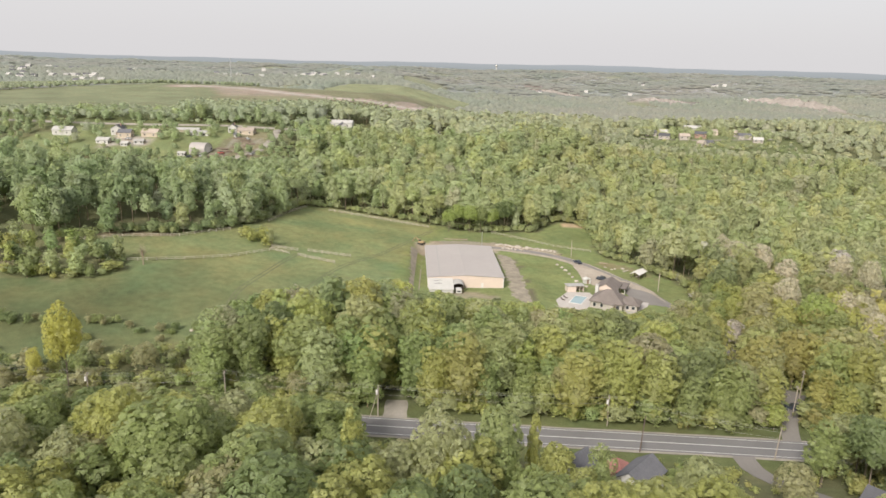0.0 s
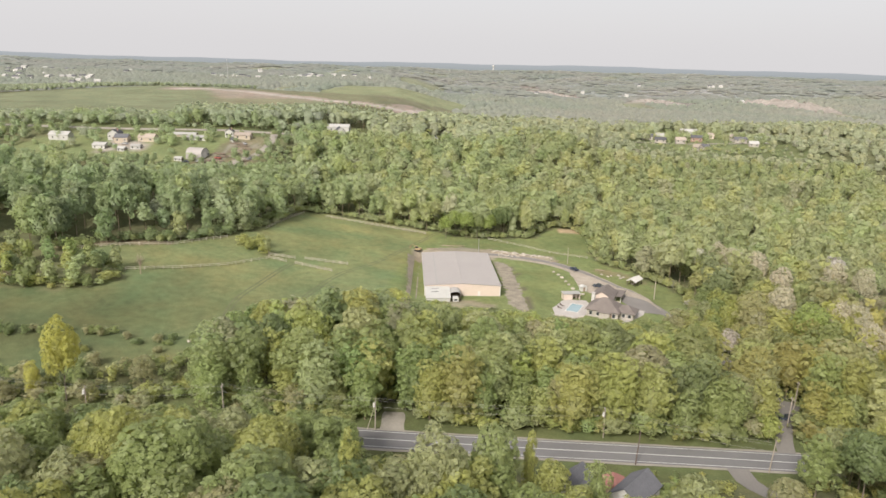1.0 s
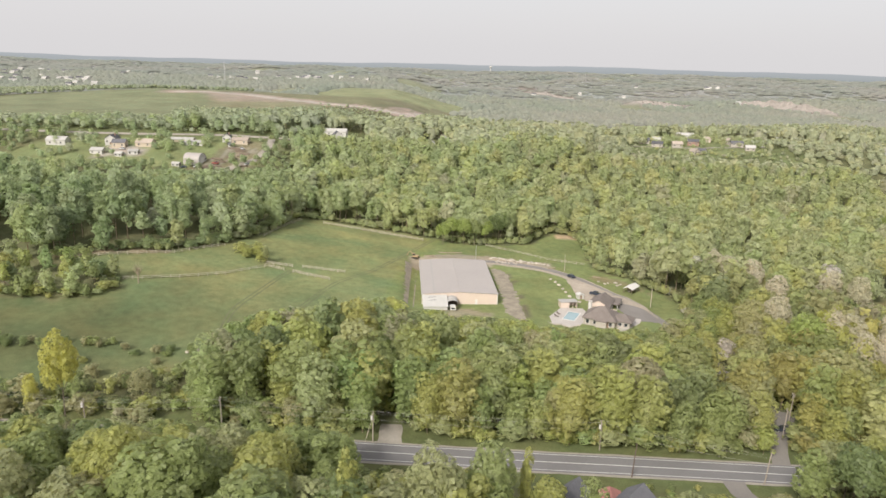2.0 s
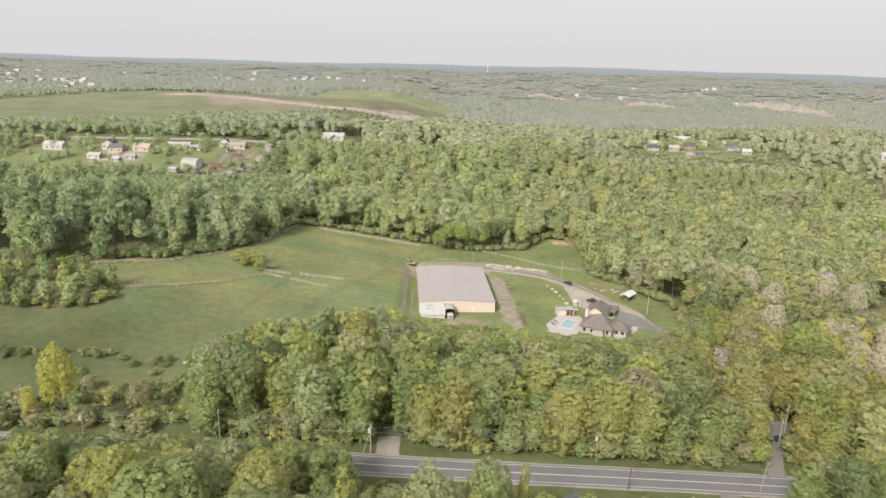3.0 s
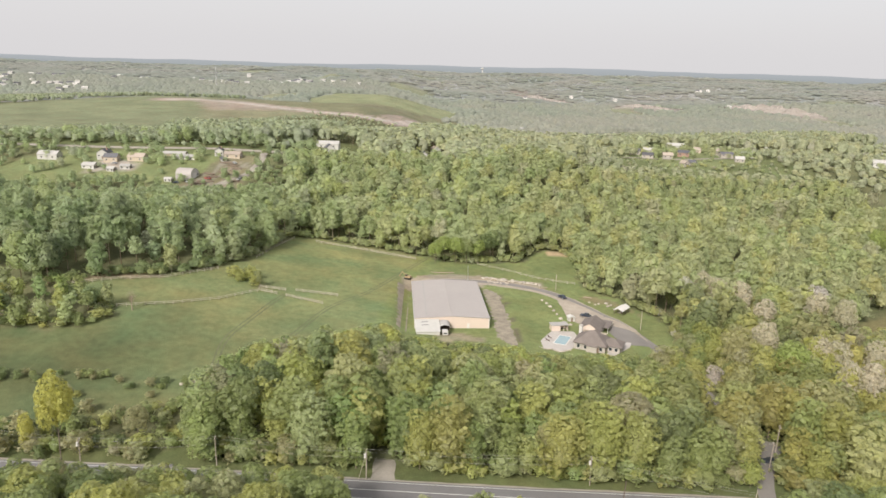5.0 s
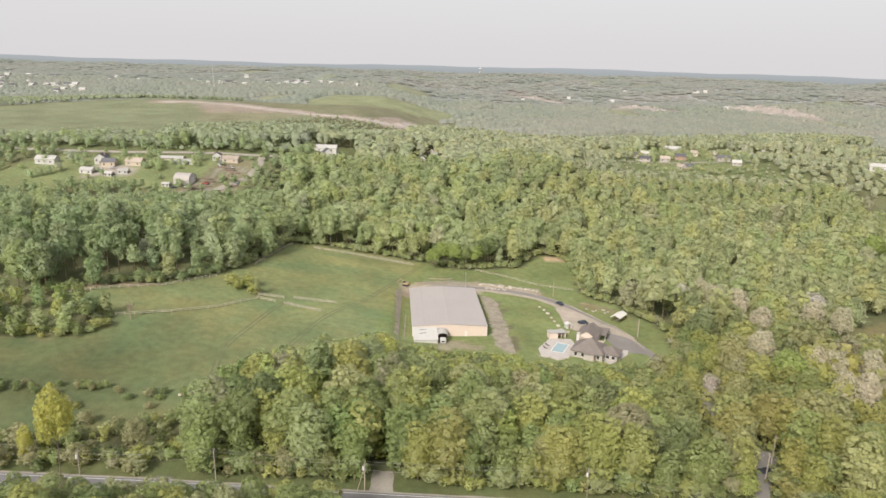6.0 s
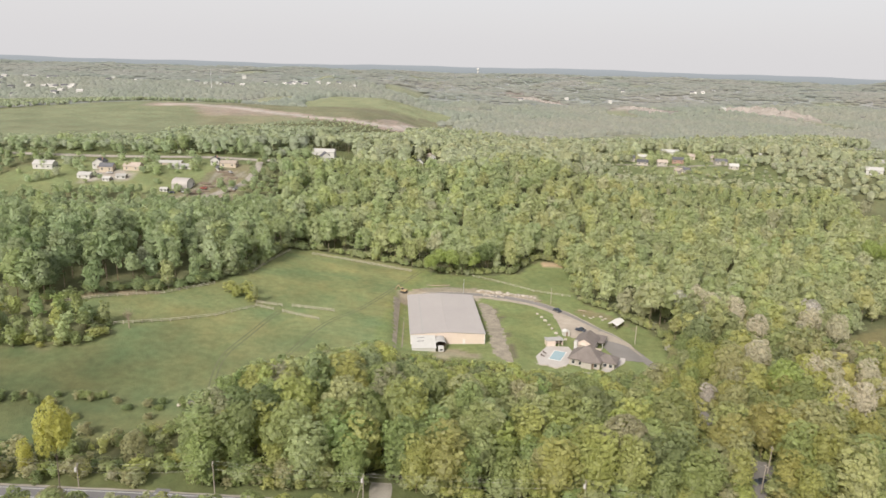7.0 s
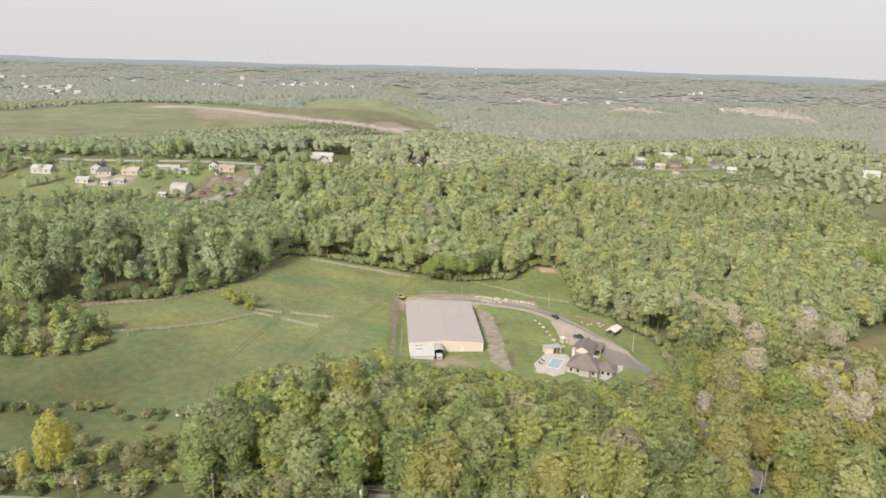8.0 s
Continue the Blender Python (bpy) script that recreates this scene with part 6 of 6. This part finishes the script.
for i in range(12):
    stone(-72 + k.uniform(-3.5, 3.5), 206 + k.uniform(-1.2, 1.2), k.uniform(0.4, 0.9), i + 120, "grey rubble in a heap at the field's edge", "rubble heap")
for i, (bx, by, ln, tn) in enumerate(((58, 331.5, 5, 30), (-2, 333.5, 5, 12), (6, 343, 7, -5), (12, 345, 5, 8), (78, 322, 4, -20))):
    lg = thing("log", pose(bx, by, gh(bx, by), 0, 0, tn), "pale felled log lying on bare ground", "log", "felled logs")
    part("stem", rod((-ln / 2, 0, 0.22), (ln / 2, 0, 0.22), 0.26, 0.2, 9), M_TWIG, lg)

# ---- houses on the near side of the road ----
house(28.3, 124.5, -38, 4.8, 7.5, 4.6, 2.4, M_WHITE, M_GREYROOF, "white two-storey house with a dark grey gabled roof among trees", lift=1.0)
house(40.6, 123.5, -42, 6.2, 9.5, 4.0, 2.3, M_WHITE, M_GREYROOF, "white house with a dark shingled roof below the road", lift=1.0)
porch = thing("outbuilding", pose(38.6, 130.8, gh(38.6, 130.8), 0, 0, -4), "low outbuilding with a faded red roof beside the house", "shed")
gable_walls(4.2, 4.5, -0.5, 3.0, 0.8, M_BRICK, porch)
gable_roof(4.2, 4.5, 3.0, 0.8, 0.3, 0.12, M_REDROOF, porch)
house(88, 116, 40, 8, 12, 3.2, 2.2, M_WHITE, M_GREYROOF, "white bungalow with a grey roof half hidden by trees")

# ---- the hill farm ----
arch = thing("arched_barn", pose(-165.5, 489, gh(-165.5, 489), 0, 0, 78), "white farm building with a rounded metal roof", "barn")
R, D, H = 5.2, 11.0, 2.2
ring = [(-R, -1.0), (-R, H)] + [(-R * math.cos(a), H + 4.2 * math.sin(a)) for a in np.linspace(0.15, math.pi - 0.15, 13)] + [(R, H), (R, -1.0)]
n = len(ring)
vs = [(px, -D / 2, pz) for px, pz in ring] + [(px, D / 2, pz) for px, pz in ring]
part("front_wall", solid(vs[:n], [tuple(range(n))]), M_WHITE, arch)
part("back_wall", solid(vs[n:], [tuple(range(n - 1, -1, -1))]), M_WHITE, arch)
shell = [(px * 1.04, -D / 2 - 0.3, pz + 0.12) for px, pz in ring] + [(px * 1.04, D / 2 + 0.3, pz + 0.12) for px, pz in ring]
part("roof", solid(shell, [(i, i + n, i + n + 1, i + 1) for i in range(n - 1)]), M_METALROOF, arch, "rounded grey sheet-metal roof")
part("door", box(-2.0, 2.0, -D / 2 - 0.12, -D / 2 - 0.02, 0, 3.6), M_TRIM, arch)
wall_window(arch, 4.3, -D / 2, 2.0, 1.4, 1.2, 0)
k = np.random.RandomState(41)
for i in range(12):
    hx, hy = -150 + k.uniform(-8, 20), 470 + i * 4.4
    heap = thing("soil_heap", pose(hx, hy, gh(hx, hy), 0, 0, k.uniform(-30, 30)), "low heap of dark earth on the farmyard", "heap", "soil heaps")
    bm = bmesh.new()
    bmesh.ops.create_icosphere(bm, subdivisions=3, radius=1.0)
    for v in bm.verts:
        v.co *= 1 + 0.35 * noise.noise(v.co * 1.9 + Vector((i * 2.3, 0, 0)))
        v.co = Vector((v.co.x * (3.0 + i % 4), v.co.y * 1.7, max(-0.3, v.co.z)))
    part("mound", bm, M_EARTH, heap)
house(-274, 519.5, 86, 9, 17, 4.6, 2.6, M_WHITE, M_PALEROOF, "long white farmhouse with a pale roof", group=FARM)
house(-238, 503, 80, 7, 11, 3.0, 2.0, M_WHITE, M_PALEROOF, "white cottage with a pale roof", group=FARM)
house(-236, 523, 4, 9, 12, 5.2, 3.0, M_WHITE, M_GREYROOF, "two-storey farmhouse with a grey roof", group=FARM, chimney=True)
house(-228, 516, 92, 8, 11, 4.4, 2.6, M_BUFF, M_GREYROOF, "buff farmhouse with a dark grey roof", group=FARM)
house(-211, 520, 84, 9, 14, 3.6, 2.8, M_BUFF, M_TANROOF, "low buff brick house with a tan roof", group=FARM)
house(-213, 503, 88, 5, 8, 2.6, 1.4, M_WHITE, M_PALEROOF, "small white shed with a pale roof", "shed", FARM, "shed")
house(-221, 498, 80, 5, 6, 2.4, 1.2, M_WHITE, M_PALEROOF, "small white shed with a pale roof", "shed", FARM, "shed")
house(-189, 532, 88, 7, 22, 2.8, 1.6, M_BUFF, M_PALEROOF, "long low mobile home with a pale roof", group=FARM)
house(-177, 525, 86, 7, 16, 2.8, 1.6, M_WHITE, M_PALEROOF, "long low white farm building", group=FARM)
house(-156, 535, 10, 7, 10, 4.4, 2.4, M_WHITE, M_GREYROOF, "narrow white farmhouse with a grey roof", group=FARM, chimney=True)
house(-145, 532, 86, 8, 14, 3.4, 2.2, M_BUFF, M_TANROOF, "buff farmhouse with a tan roof", group=FARM)
house(-150, 523, 40, 4, 5, 2.2, 1.2, M_WHITE, M_GREYROOF, "small grey-roofed shed in the yard", "shed", FARM, "shed")
house(-176, 482, 80, 4, 6, 2.2, 1.0, M_WHITE, M_PALEROOF, "small white shed beside the arched barn", "shed", FARM, "shed")
house(-84, 603, 86, 10, 22, 4.4, 2.6, M_WHITE, M_PALEROOF, "long white house with a pale roof beside the woods", group=FARM)
house(-80, 581, 14, 9, 12, 4.4, 3.6, M_WHITE, M_GREYROOF, "white house with a steep grey gable roof", group=FARM)
house(-64.5, 549, 60, 6, 10, 2.8, 2.0, M_BUFF, M_TANROOF, "small tan-roofed cabin at the clearing's edge", group=FARM)
house(7, 650, 20, 8, 10, 4.6, 3.0, M_WHITE, M_TANROOF, "white house showing above the trees", group=FARM)
house(-3, 630, 0, 7, 9, 4.6, 2.4, M_WHITE, M_GREYROOF, "white gabled house half hidden in the woods", group=FARM)
house(137, 1168, 84, 16, 46, 6.0, 2.0, M_WHITE, M_PALEROOF, "long white building in the valley beyond the ridge", group=FARM, windows=False)
house(248, 405, 78, 5, 10, 7.0, 1.0, M_WHITE, M_PALEROOF, "long pale shed in the eastern woods", "shed", "", "shed")

# ---- the hilltop village and the far towns ----
VG = "houses of the hilltop village"
for i, (vx, vy, tn, w, d, tl, wall, roof) in enumerate((
        (246, 702, 84, 12, 20, 7.2, M_WHITE, M_PALEROOF), (260, 690, 88, 9, 15, 3.4, M_CREAM, M_TANROOF), (238, 655, 70, 9, 13, 4.0, M_BRICK, M_GREYROOF),
        (222, 606, 20, 6, 9, 3.2, M_STONEWALL, M_TANROOF), (278, 655, 86, 8, 14, 3.4, M_STONEWALL, M_GREYROOF), (279, 672, 20, 6, 8, 4.0, M_STONEWALL, M_TANROOF),
        (300, 662, 82, 8, 13, 3.6, M_WHITE, M_PALEROOF), (281, 632, 80, 6, 10, 3.0, M_STONEWALL, M_PALEROOF), (200, 640, 70, 7, 12, 3.0, M_STONEWALL, M_GREYROOF),
        (196, 668, 80, 8, 12, 3.6, M_STONEWALL, M_GREYROOF), (212, 680, 76, 7, 11, 3.4, M_STONEWALL, M_PALEROOF), (218, 640, 84, 7, 11, 3.2, M_STONEWALL, M_TANROOF),
        (230, 610, 40, 5, 8, 2.8, M_WHITE, M_GREYROOF))):
    house(vx, vy, tn, w * 0.82, d * 0.8, tl * 0.85, 2.0, wall, roof, ("white" if wall == M_WHITE else "brick" if wall == M_BRICK else "buff") + " house with a " + ("pale" if roof == M_PALEROOF else "grey" if roof == M_GREYROOF else "tan") + " roof on the hilltop", group=VG, lift=0.5)
for vx, vy in ((395, 760), (408, 628), (462, 700), (340, 720)):
    house(vx, vy, 70, 8, 14, 5, 2.4, M_WHITE, M_PALEROOF, "white house on the eastern slope", group=VG)
k = np.random.RandomState(77)
TOWN = "houses of the far towns"
for cx, cy, sx, sy, n in ((-790, 1490, 70, 55, 20), (-980, 1830, 55, 25, 14), (-310, 1880, 45, 25, 16), (-480, 1840, 70, 45, 10), (905, 2365, 30, 14, 4), (-700, 1900, 220, 160, 16), (-1000, 1560, 80, 50, 12), (500, 2300, 300, 160, 5)):
    for i in range(n):
        hx, hy = cx + k.normal() * sx, cy + k.normal() * sy
        house(hx, hy, k.uniform(60, 110), 8, 12, 7 + k.uniform(0, 2.5), 2.6, M_WHITE, M_PALEROOF if k.uniform() < 0.6 else M_GREYROOF, "distant white house of the town among trees", group=TOWN, windows=False)
tower = thing("water_tower", pose(330, 4500, gh(330, 4500)), "distant white water tower on the skyline", "water tower")
part("stem", rod((0, 0, -3), (0, 0, 34), 3.5, 3, 10), M_WHITE, tower)
bm = bmesh.new()
bmesh.ops.create_uvsphere(bm, u_segments=14, v_segments=8, radius=9)
for v in bm.verts:
    v.co.z = v.co.z * 0.7 + 38
part("tank", bm, M_WHITE, tower)
